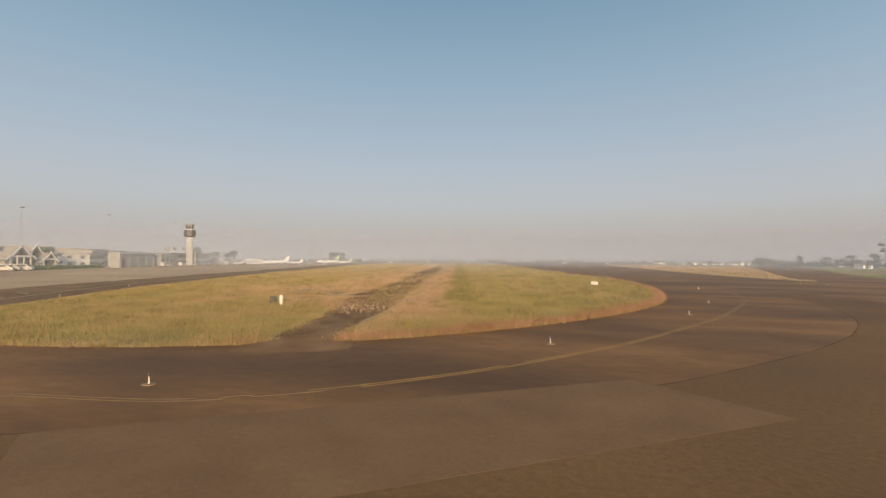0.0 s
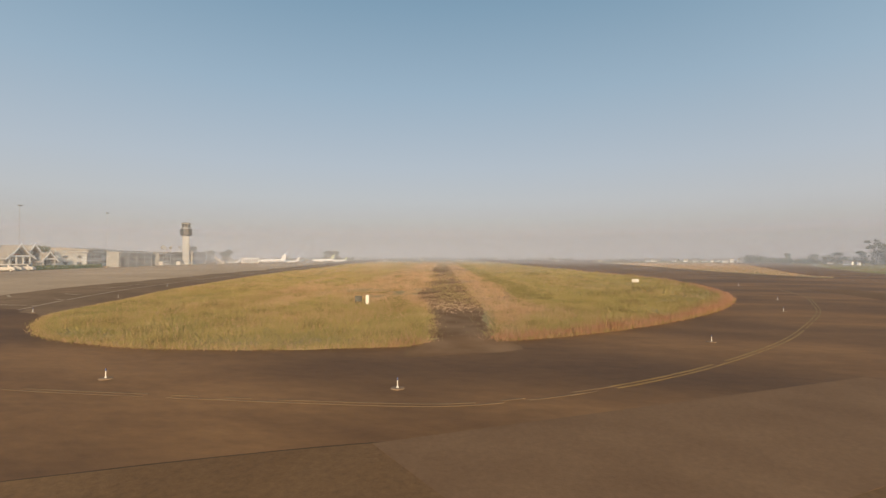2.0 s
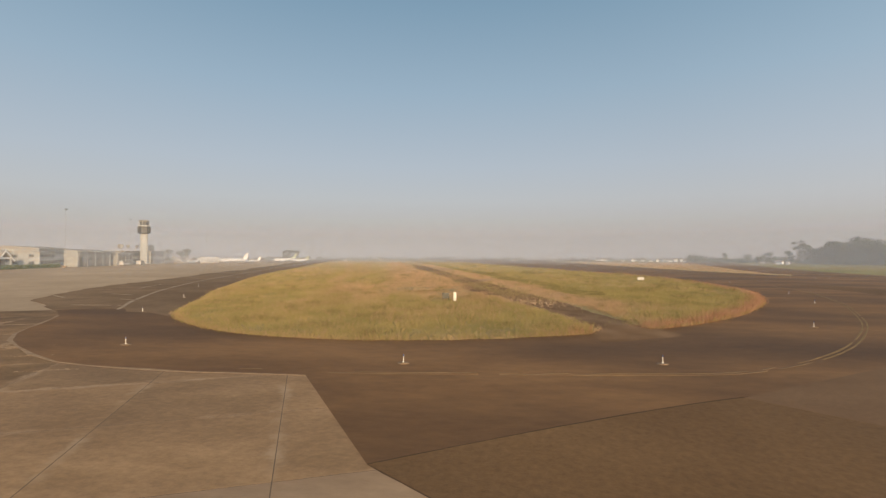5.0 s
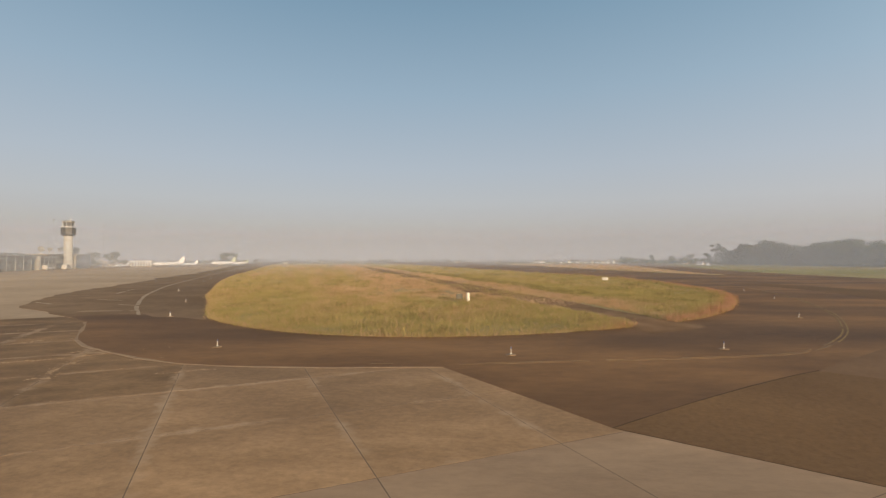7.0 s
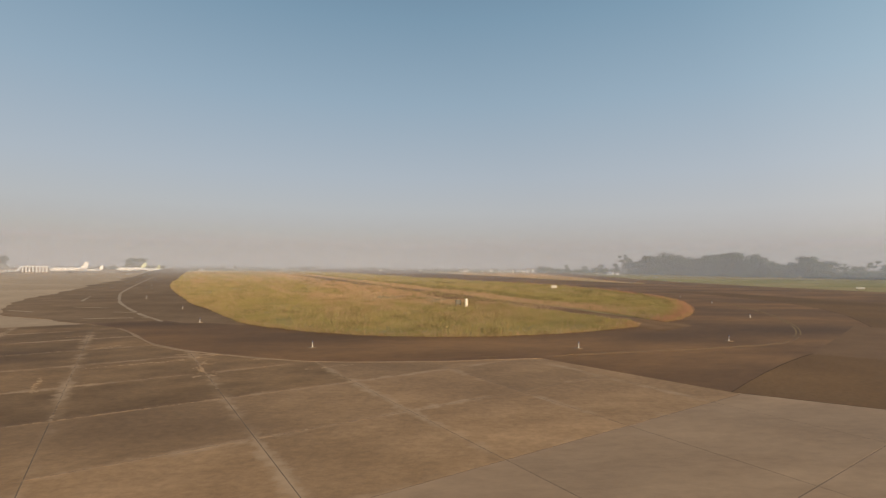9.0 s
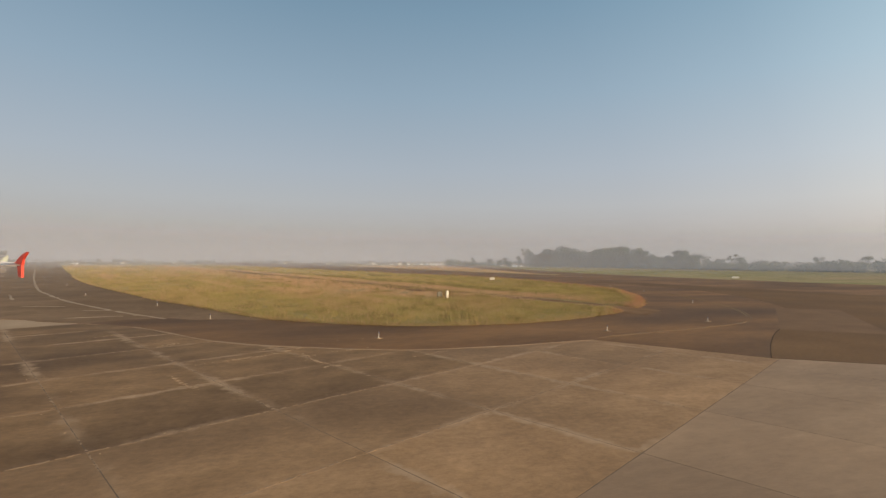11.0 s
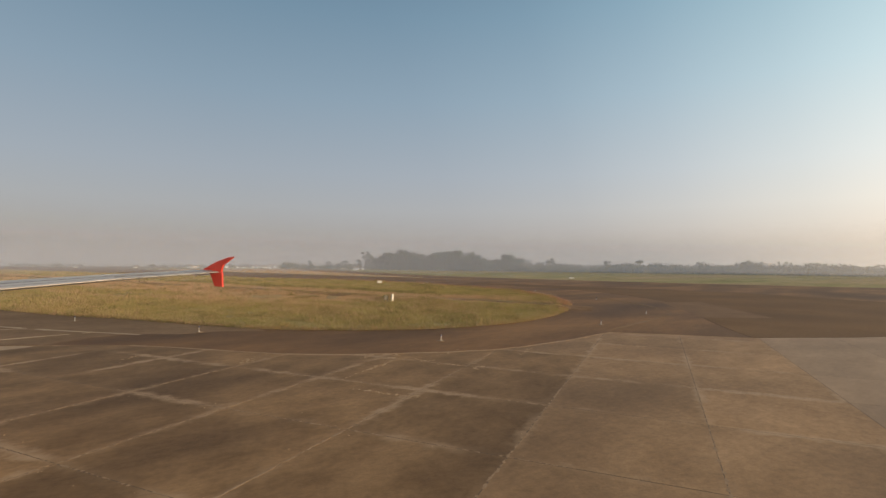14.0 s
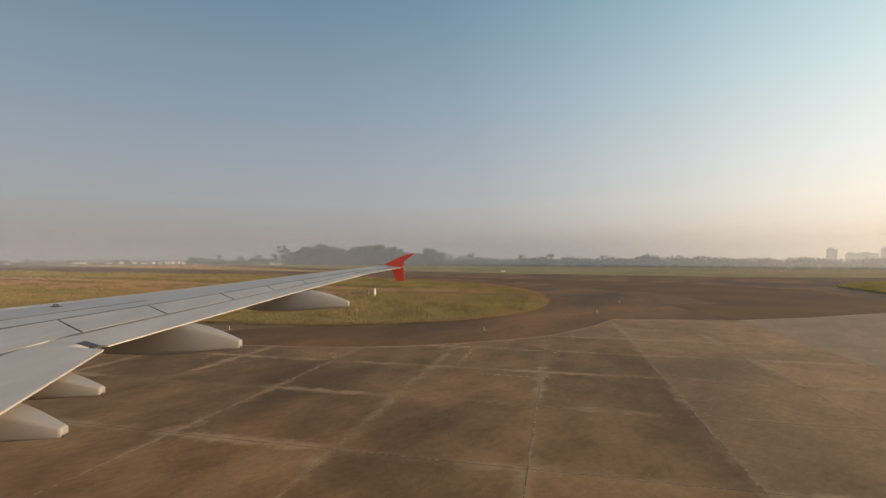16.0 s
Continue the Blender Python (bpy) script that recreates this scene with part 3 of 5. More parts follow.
gabled_hall(pose(-146.0, 104.5, 0, 0, 0, ROW - 14), 9.0, 16, 4.6, 8.6, "cream terminal hall at the apron's edge")


def block(name, label, m, d, w, h, wall, storeys=1, bays=6, roof_over=0.5, roof_rise=0.35, window_h=1.1, band=None):
    """A flat or low-roofed block: front at local x = 0, going back by d, w long, with window bays in its front and near end."""
    t = thing(name, label, "building", m)
    part("wall", boxed((-d / 2, 0, h / 2), (d, w, h)), wall, t)
    bm = bmesh.new()
    loft(bm, [[(roof_over, y, h), (roof_over, y, h + 0.25), (-d / 2, y, h + 0.25 + roof_rise), (-d - roof_over, y, h + 0.25), (-d - roof_over, y, h)] for y in (-w / 2 - roof_over, w / 2 + roof_over)])
    part("roof", bm, M_ROOF, t)
    for s in range(storeys):
        z = h * (s + 0.55) / storeys
        if band is not None:
            part("window_band", boxed((0.03, 0, z), (0.08, w * 0.96, window_h)), band, t, "dark window band")
        for k in range(bays):
            y = (k + 0.5) / bays * w - w / 2
            win = part("window", boxed((0.04, y, z), (0.14, w / bays * 0.5, window_h)), M_GLASS, t)
            part("sill", boxed((0.1, y, z - window_h / 2 - 0.05), (0.16, w / bays * 0.58, 0.08)), M_TRIM, win)
        for k in range(max(2, int(d / 3.4))):
            x = -(k + 0.5) / max(2, int(d / 3.4)) * d
            win = part("window", boxed((x, -w / 2 - 0.04, z), (1.7, 0.14, window_h)), M_GLASS, t)
            part("sill", boxed((x, -w / 2 - 0.1, z - window_h / 2 - 0.05), (1.9, 0.16, 0.08)), M_TRIM, win)
        if storeys > 1 and s:
            part("string_course", boxed((0.06, 0, h * s / storeys), (0.14, w + 0.1, 0.22)), M_TRIM, t)
    return t


block("office_hall", "white two-storey office hall with rows of windows", pose(-170, 172, 0, 0, 0, ROW), 22, 22, 6.4, M_WHITE, 2, 9, 0.6, 1.0)
block("office_annex", "white office annex with dark windows", pose(-158, 157, 0, 0, 0, ROW), 10, 9, 5.0, M_WHITE, 2, 4)


def cargo_shed(m, d, w, h, label):
    t = thing("cargo_shed", label, "shed", m, "cargo sheds")
    part("cladding", boxed((-d / 2, 0, h / 2), (d, w, h)), M_SHED, t)
    part("end_wall", boxed((-d / 2, -w / 2 - 0.08, h / 2 + 0.2), (d + 0.3, 0.16, h + 0.4), 0.02), M_WALL, t, "cream plastered end wall")
    bm = bmesh.new()
    loft(bm, [[(0.8, y, h), (0.8, y, h + 0.18), (-d - 0.4, y, h + 0.9), (-d - 0.4, y, h + 0.72)] for y in (-w / 2, w / 2 + 0.4)])
    part("roof", bm, M_ROOF, t)
    part("gutter", boxed((0.88, 0, h - 0.02), (0.16, w, 0.16), 0.02), M_TRIM, t)
    for k in range(5):
        y = (k / 4 - 0.5) * w * 0.94
        bm = bmesh.new()
        tube(bm, [(0.12, y, 0), (0.12, y, h - 0.3), (0.8, y, h)], [0.07, 0.07, 0.07], 6)
        part("downpipe", bm, M_TRIM, t)
    part("roller_door", boxed((0.03, -w * 0.42, 1.75), (0.1, 2.6, 3.5), 0.01), M_DARK, t, "dark open doorway")
    for k in range(3):
        part("hatch", boxed((0.04, (-0.15 + 0.24 * k) * w, 2.9), (0.1, 1.6, 0.9), 0.01), M_GLASS, t)
    return t


cargo_shed(pose(-145.2, 164.0, 0, 0, 0, ROW), 4.0, 24, 5.4, "long grey-clad cargo shed with cream end wall")
cargo_shed(pose(-151.5, 185.5, 0, 0, 0, ROW), 8, 14, 4.9, "grey-clad cargo shed beside the control tower")
block("tower_wing", "two-storey grey office wing with dark window bands", pose(-158, 197.0, 0, 0, 0, ROW), 12, 16, 5.8, M_WALL, 2, 6, 0.9, 0.1, 1.2, M_GLASS)
block("tower_wing", "two-storey grey office wing right of the shaft with dark bands", pose(-160, 215.0, 0, 0, 0, ROW), 12, 16, 5.8, M_WALL, 2, 6, 0.9, 0.1, 1.2, M_GLASS)["label"] = "two-storey office wing with a flat overhanging roof"


def control_tower(m):
    t = thing("control_tower", "cream airport control tower with dark glazed cab", "tower", m)
    part("shaft", boxed((0, 0, 7.6), (2.9, 2.9, 15.2), 0.15), M_WHITE, t)
    for s in (-1, 1):
        for q in (-1, 1):
            part("rib", boxed((s * 1.47, q * 0.9, 7.4), (0.12, 0.32, 14.6), 0.02), M_WALL, t)
            part("rib", boxed((q * 0.9, s * 1.47, 7.4), (0.32, 0.12, 14.6), 0.02), M_WALL, t)
    def ring(r, z, k=8):
        r *= 0.8
        return [(r * math.cos(2 * math.pi * (i + 0.5) / k), r * math.sin(2 * math.pi * (i + 0.5) / k), z) for i in range(k)]
    bm = bmesh.new()
    loft(bm, [ring(2.9, 14.0), ring(3.45, 14.4), ring(3.5, 17.2), ring(3.35, 17.4)])
    part("equipment_floor", bm, M_BAND, t, "slate-dark clad floor under the cab")
    bm = bmesh.new()
    loft(bm, [ring(3.3, 17.4), ring(3.65, 17.45), ring(3.65, 17.8), ring(2.7, 17.85)])
    part("gallery", bm, M_TRIM, t)
    bm = bmesh.new()
    loft(bm, [ring(2.25, 17.8), ring(2.6, 19.5)])
    cab = part("cab_glazing", bm, M_GLASS, t, "dark outward-leaning cab glazing")
    for (x0, y0, z0), (x1, y1, z1) in zip(ring(2.28, 17.8), ring(2.63, 19.5)):
        bm = bmesh.new()
        tube(bm, [(x0, y0, z0), (x1, y1, z1)], [0.09, 0.09], 6)
        part("mullion", bm, M_TRIM, cab)
    bm = bmesh.new()
    loft(bm, [ring(2.7, 19.5), ring(2.9, 19.6), ring(2.85, 20.1), ring(1.8, 20.4)])
    part("cab_roof", bm, M_SHED, t)
    bm = bmesh.new()
    tube(bm, [(0.8, 0.6, 20.4), (0.8, 0.6, 22.6)], [0.07, 0.03], 6)
    part("antenna", bm, M_METAL, t)
    return t


control_tower(pose(-159.0, 205.0, 0, 0, 0, ROW + 22))


def dish_aerial(m, r):
    t = thing("dish_aerial", "large pale satellite dish on a roof mast", "dish aerial", m, "dish aerials")
    bm = bmesh.new()
    prof = [(0.02, 0.0), (0.35, 0.05), (0.7, 0.2), (1.0, 0.42)]
    rings = [[(r * a * math.cos(2 * math.pi * i / 18), r * a * math.sin(2 * math.pi * i / 18), r * z) for i in range(18)] for a, z in prof]
    rings += [[(x, y, z + 0.05) for x, y, z in q] for q in rings[::-1]]
    loft(bm, rings)
    part("reflector", bm, M_SHED, t, "pale grey dish reflector", True, Matrix.Translation((0, 0, 1.6)) @ Euler((0, radians(62), 0)).to_matrix().to_4x4())
    bm = bmesh.new()
    tube(bm, [(0, 0, -0.6), (0, 0, 1.7)], [0.16, 0.12], 8)
    part("mast", bm, M_METAL, t)
    bm = bmesh.new()
    tube(bm, [(0, 0, 1.6), (1.2, 0, 2.3)], [0.05, 0.05], 6)
    part("feed_arm", bm, M_METAL, t)
    return t


dish_aerial(pose(-160.5, 193.0, 6.2, 0, 0, -40), 1.25)
dish_aerial(pose(-160.8, 197.5, 6.3, 0, 0, -40), 0.85)
dish_aerial(pose(-164, 206.0, 6.3, 0, 0, 10), 1.0)


def flood_mast(m, h):
    t = thing("flood_mast", "tall thin steel floodlight mast with lamp ring", "light mast", m, "floodlight masts")
    bm = bmesh.new()
    tube(bm, [(0, 0, 0), (0, 0, h * 0.5), (0, 0, h)], [0.06, 0.045, 0.03], 8)
    part("mast", bm, M_MAST, t)
    part("base", boxed((0, 0, 0.3), (1.0, 1.0, 0.6), 0.05), M_PAD, t)
    part("crossbar", boxed((0, 0, h), (0.1, 1.8, 0.1), 0.02), M_MAST, t)
    for k in range(4):
        part("floodlight", boxed((0.2, (k - 1.5) * 0.5, h + 0.1), (0.25, 0.3, 0.28), 0.04), M_MAST, t)
    return t


mast = flood_mast(pose(-141.0, 147.5, 0, 0, 0, ROW), 19.6)
for x, y in [(-143, 120), (-154.5, 191.5), (-163, 232), (-166, 262)]:
    copy_thing(mast, pose(x, y, 0, 0, 0, ROW))

# clipped hedge along the forecourt
bm = bmesh.new()
hr = random.Random(5)
for k in range(46):
    u = k / 45
    box(bm, (-133.5 - 9.5 * u + hr.uniform(-0.2, 0.2), 116.5 + 30 * u, 0.55 + hr.uniform(-0.05, 0.1)), (1.3, 0.9, 1.25 + hr.uniform(-0.1, 0.25)), 0.15)
bmesh.ops.subdivide_edges(bm, edges=bm.edges, cuts=1)
for v in bm.verts:
    v.co += Vector((hr.uniform(-0.12, 0.12), hr.uniform(-0.12, 0.12), hr.uniform(-0.1, 0.1)))
solid("hedge", bm, M_HEDGE, "long clipped green hedge before the terminal", "hedge")

# ---- vehicles and parked aircraft ----
M_BODY = mat("white_vehicle_paint", (0.36, 0.355, 0.345), (0.42, 0.415, 0.405), 1.0, 0.35)
M_TYRE = mat("tyre_rubber", (0.02, 0.02, 0.02), (0.035, 0.035, 0.033), 5.0, 0.85)
M_JET = mat("white_aircraft_paint", (0.58, 0.61, 0.66), (0.66, 0.69, 0.74), 0.5, 0.35)
M_TAILGREEN = mat("green_tail_paint", (0.30, 0.38, 0.24), (0.36, 0.44, 0.28), 0.8, 0.4)


def van(m):
    t = thing("service_van", "white service van parked on the apron", "van", m, "parked vans")
    bm = bmesh.new()
    prof = [(-2.3, 0.35), (-2.3, 1.75), (-2.1, 1.95), (0.9, 1.95), (1.5, 1.25), (2.25, 1.05), (2.35, 0.35)]
    loft(bm, [[(x, -0.85, z) for x, z in prof], [(x, 0.85, z) for x, z in prof]])
    bmesh.ops.bevel(bm, geom=list(bm.edges), offset=0.05, segments=1, affect="EDGES")
    part("body", bm, M_BODY, t)
    for s in (-1, 1):
        part("side_window", boxed((-0.5, s * 0.86, 1.5), (2.6, 0.03, 0.5), 0.01), M_GLASS, t)
        for x in (-1.45, 1.45):
            bm = bmesh.new()
            tube(bm, [(x, s * 0.86, 0.34), (x, s * 0.66, 0.34)], [0.34, 0.34], 14)
            wheel = part("wheel", bm, M_TYRE, t)
            bm = bmesh.new()
            tube(bm, [(x, s * 0.875, 0.34), (x, s * 0.85, 0.34)], [0.19, 0.19], 10)
            part("rim", bm, M_METAL, wheel)
    bm = bmesh.new()
    loft(bm, [[(0.98, y, 1.88), (1.5, y, 1.3), (1.53, y, 1.32), (1.0, y, 1.92)] for y in (-0.75, 0.75)])
    part("windscreen", bm, M_GLASS, t)
    return t


a_van = van(pose(-128.0, 107.5, 0, 0, 0, 60))
for x, y, r in [(-130.5, 109.5, 70), (-126.5, 105.0, 50), (-129.8, 112.5, 30), (-146, 187.5, 110), (-143.5, 176.0, 100)]:
    copy_thing(a_van, pose(x, y, 0, 0, 0, r))


def air_stairs(m):
    t = thing("air_stairs", "white mobile boarding stairs standing on the apron", "boarding stairs", m, "boarding stairs")
    bm = bmesh.new()
    for s in (-0.8, 0.8):
        loft(bm, [[(-2.6, s, 0.5), (2.0, s, 3.6), (2.9, s, 3.6), (2.9, s, 3.3), (2.1, s, 3.3), (-2.5, s, 0.2)], [(-2.6, s + 0.08, 0.5), (2.0, s + 0.08, 3.6), (2.9, s + 0.08, 3.6), (2.9, s + 0.08, 3.3), (2.1, s + 0.08, 3.3), (-2.5, s + 0.08, 0.2)]])
    part("stringer", bm, M_BODY, t)
    for k in range(9):
        part("tread", boxed((-2.3 + 0.5 * k, 0.04, 0.45 + 0.34 * k), (0.34, 1.56, 0.05), 0.01), M_METAL, t)
    bm = bmesh.new()
    for s in (-0.76, 0.84):
        tube(bm, [(-2.5, s, 1.4), (2.0, s, 4.6), (2.9, s, 4.6)], [0.04, 0.04, 0.04], 6)
        for x, z in ((-2.5, 0.4), (-0.3, 2.0), (2.0, 3.5), (2.9, 3.5)):
            tube(bm, [(x, s, z), (x, s, z + 1.05)], [0.03, 0.03], 6)
    part("handrail", bm, M_BODY, t)
    bm = bmesh.new()
    for s in (-0.7, 0.75):
        tube(bm, [(2.0, s, 3.4), (0.8, s, 0.4)], [0.06, 0.06], 6)
    part("strut", bm, M_METAL, t)
    part("chassis", boxed((0, 0.04, 0.5), (3.2, 1.3, 0.25), 0.03), M_BODY, t)
    for x in (-1.2, 1.2):
        for s in (-0.75, 0.8):
            bm = bmesh.new()
            tube(bm, [(x, s, 0.3), (x, s + 0.16, 0.3)], [0.3, 0.3], 12)
            part("wheel", bm, M_TYRE, t)
    return t


stairs = air_stairs(pose(-156.5, 225.5, 0, 0, 0, 200))
copy_thing(stairs, pose(-160, 238, 0, 0, 0, 170))


def jet(m, L, fin, label, t_tail):
    """A small twin jet, nose along local +x, standing on its wheels; L metres long."""
    t = thing("parked_jet", label, "aircraft", m, "parked jets")
    r = L * 0.062
    zc = r + L * 0.05
    prof = [(0.5, 0.02, -0.25), (0.488, 0.28, -0.2), (0.46, 0.58, -0.1), (0.41, 0.85, 0), (0.34, 1.0, 0), (-0.18, 1.0, 0), (-0.32, 0.82, 0.15), (-0.43, 0.5, 0.4), (-0.5, 0.12, 0.62)]
    bm = bmesh.new()
    loft(bm, [[(x * L, r * a * math.cos(2 * math.pi * i / 14), zc + dz * r + r * a * math.sin(2 * math.pi * i / 14)) for i in range(14)] for x, a, dz in prof])
    part("fuselage", bm, M_JET, t, smooth=True)
    for s in (-1, 1):
        bm = bmesh.new()
        loft(bm, [[(0.06 * L, s * r * 0.6, zc - 0.6 * r), (-0.12 * L, s * r * 0.6, zc - 0.6 * r), (-0.05 * L, s * r * 0.6, zc - 0.45 * r)],
                  [(-0.11 * L, s * L * 0.44, zc - 0.25 * r), (-0.155 * L, s * L * 0.44, zc - 0.25 * r), (-0.13 * L, s * L * 0.44, zc - 0.2 * r)]])
        part("wing", bm, M_JET, t)
        bm = bmesh.new()
        if t_tail:
            ex, ey, ez, er = -0.27, r * 1.45, zc + 0.35 * r, r * 0.42
        else:
            ex, ey, ez, er = 0.06, L * 0.16, zc - 0.95 * r, r * 0.48
        tube(bm, [((ex + 0.075) * L, s * ey, ez), ((ex + 0.05) * L, s * ey, ez), (ex * L, s * ey, ez), ((ex - 0.07) * L, s * ey, ez)], [er * 0.86, er, er, er * 0.6], 12)
        part("engine", bm, M_JET, t, smooth=True)
        zt = zc + (L * 0.243 if t_tail else r * 0.5)
        bm = bmesh.new()
        loft(bm, [[(-0.43 * L, 0, zt), (-0.53 * L, 0, zt), (-0.48 * L, 0, zt + 0.06)], [(-0.50 * L, s * L * 0.15, zt + 0.05), (-0.54 * L, s * L * 0.15, zt + 0.05), (-0.52 * L, s * L * 0.15, zt + 0.08)]])
        part("tailplane", bm, M_JET, t)
        bm = bmesh.new()
        tube(bm, [(-0.04 * L, s * L * 0.07, zc - 0.5 * r), (-0.04 * L, s * L * 0.07, 0.3)], [0.1, 0.08], 6)
        part("main_gear", bm, M_METAL, t)
        bm = bmesh.new()
        tube(bm, [(-0.04 * L, s * L * 0.07 - 0.2, 0.36), (-0.04 * L, s * L * 0.07 + 0.2, 0.36)], [0.36, 0.36], 12)
        part("wheel", bm, M_TYRE, t)
        for k in range(9):
            bm = bmesh.new()
            x = (0.3 - k * 0.05) * L
            box(bm, (x, s * r * 0.985, zc + 0.25 * r), (0.016 * L, 0.04, 0.02 * L), 0.006)
            part("cabin_window", bm, M_DARK, t)
    bm = bmesh.new()
    top = zc + L * 0.255
    loft(bm, [[(-0.30 * L, 0.02, zc + 0.7 * r), (-0.46 * L, 0.12, zc + 0.6 * r), (-0.49 * L, 0.02, zc + 0.7 * r), (-0.46 * L, -0.12, zc + 0.6 * r)], [(-0.45 * L, 0.01, top), (-0.5 * L, 0.05, top), (-0.54 * L, 0.01, top), (-0.5 * L, -0.05, top)]])
    part("tail_fin", bm, fin, t, "upright tail fin")
    bm = bmesh.new()
    tube(bm, [(0.37 * L, 0, zc - 0.7 * r), (0.37 * L, 0, 0.25)], [0.09, 0.07], 6)
    part("nose_gear", bm, M_METAL, t)
    bm = bmesh.new()
    tube(bm, [(0.37 * L, -0.14, 0.3), (0.37 * L, 0.14, 0.3)], [0.3, 0.3], 12)
    part("wheel", bm, M_TYRE, t)
    bm = bmesh.new()
    box(bm, (0.448 * L, 0, zc + 0.45 * r), (0.03 * L, r * 0.9, 0.25 * r), 0.02)
    part("windscreen", bm, M_DARK, t)
    return t


jet(pose(-144.5, 254.5, 0, 0, 0, 212), 14.5, M_JET, "white parked business jet with T-tail", True)
jet(pose(-142.9, 271.3, 0, 0, 0, 212), 9.6, M_JET, "smaller white parked jet with T-tail", True)
jet(pose(-136.1, 299.2, 0, 0, 0, 208), 14, M_TAILGREEN, "white parked airliner with pale green tail", False)
jet(pose(-133.6, 317.3, 0, 0, 0, 208), 10.5, M_TAILGREEN, "distant white airliner with pale green tail", False)
jet(pose(-161.5, 243.5, 0, 0, 0, 250), 7.5, M_JET, "small white propeller-sized jet near the colonnade", True)["label"] = "small white jet parked near a colonnaded building"


def colonnade(m):
    t = thing("colonnade", "white colonnaded pavilion with flat roof", "building", m)
    part("back_wall", boxed((-3, 0, 1.7), (0.3, 12, 3.4)), M_BAND, t)
    part("roof", boxed((-1.4, 0, 3.7), (4.2, 12.6, 0.7), 0.05), M_JET, t)
    part("plinth", boxed((-1.4, 0, 0.1), (4.0, 12.4, 0.3), 0.02), M_PAD, t)
    for k in range(8):
        part("column", boxed((0.2, (k - 3.5) * 1.65, 1.8), (0.45, 0.75, 3.3), 0.03), M_JET, t)
    return t


colonnade(pose(-157.5, 252.3, 0, 0, 0, -50)).scale = (0.75, 0.75, 0.75)

# ---- trees ----
M_BARK = mat("bark", (0.10, 0.08, 0.065), (0.16, 0.13, 0.10), 2.0, 0.9)
M_LEAF = mat("dusty_leaf", (0.060, 0.078, 0.048), (0.115, 0.132, 0.078), 0.25, 0.8, per_object=0.3, spec=0.1)
# far leaves get distance haze in their colour: paler and greyer than the grove
M_LEAF_FAR = mat("haze_paled_leaf", (0.13, 0.14, 0.115), (0.18, 0.185, 0.15), 0.05, 0.9, coords="World", spec=0.0)

for m in (M_LEAF, M_LEAF_FAR):
    vary_blades(m, 0.5)
    let_light_through(m, 0.3)


def leaf_cloud(rnd, blobs, count, size):
    """Many small leaf sprays, scattered through ellipsoids (centre, radii), as one list of corners and faces."""
    verts, faces = [], []
    weight = [b[1][0] * b[1][1] * b[1][2] for b in blobs]
    for _ in range(count):
        c, r = rnd.choices(blobs, weight)[0]
        a, z = rnd.uniform(0, 2 * math.pi), rnd.uniform(-1, 1)
        k = rnd.uniform(0.55, 1.05)
        q = math.sqrt(1 - z * z)
        p = Vector((c[0] + r[0] * q * math.cos(a) * k, c[1] + r[1] * q * math.sin(a) * k, c[2] + r[2] * z * k))
        u = Vector((rnd.gauss(0, 1), rnd.gauss(0, 1), rnd.gauss(0, 0.6))).normalized()
        v = u.cross(Vector((rnd.gauss(0, 1), rnd.gauss(0, 1), rnd.gauss(0, 1)))).normalized()
        s = size * rnd.uniform(0.6, 1.4)
        i = len(verts)
        verts += [p - u * s, p + v * s * 0.5, p + u * s, p - v * s * 0.6]
        faces.append((i, i + 1, i + 2, i + 3))
    return verts, faces


def cloud_mesh(name, verts, faces, material):
    me = bpy.data.meshes.new(name)
    me.from_pydata([tuple(v) for v in verts], [], faces)
    me.materials.append(material)
    return me


def tree(seed, h, w, style, m, label):
    rnd = random.Random(seed)
    t = thing("tree", label, "tree", m, "trees of the grove")
    bm = bmesh.new()
    bend = [(rnd.uniform(-0.3, 0.3), rnd.uniform(-0.3, 0.3)) for _ in range(4)]
    fork = h * (0.55 if style == "pine" else 0.32)
    pts = [(bend[i][0] * i * 0.4, bend[i][1] * i * 0.4, fork * i / 3) for i in range(4)]
    tube(bm, [(0, 0, -0.2)] + pts[1:], [h * 0.028, h * 0.022, h * 0.019, h * 0.016], 7)
    blobs = []
    top = Vector(pts[-1])
    for k in range(6 if style == "pine" else 15):
        a = k * 2.4 + rnd.uniform(-0.4, 0.4)
        if style == "pine":
            reach, z = w * rnd.uniform(0.2, 0.5), h * rnd.uniform(0.62, 0.97)
            r = (w * 0.22, w * 0.22, h * 0.06)
        else:
            z = h * rnd.uniform(0.2, 0.9)
            reach = w * rnd.uniform(0.1, 0.42) * (1 - 0.6 * max(0, z / h - 0.55))
            r = (w * rnd.uniform(0.15, 0.25), w * rnd.uniform(0.15, 0.25), h * rnd.uniform(0.09, 0.15))
        c = (math.cos(a) * reach, math.sin(a) * reach, z)
        blobs.append((c, r))
        tube(bm, [tuple(top * 0.97), ((top.x + c[0]) / 2, (top.y + c[1]) / 2, (top.z + z) / 2 + 0.2), c], [h * 0.011, h * 0.007, h * 0.003], 5)
    part("trunk", bm, M_BARK, t)
    ob = new("crown", cloud_mesh("crown", *leaf_cloud(rnd, blobs, 1500 if style != "pine" else 420, h * 0.03), M_LEAF))
    ob.parent = t
    return t


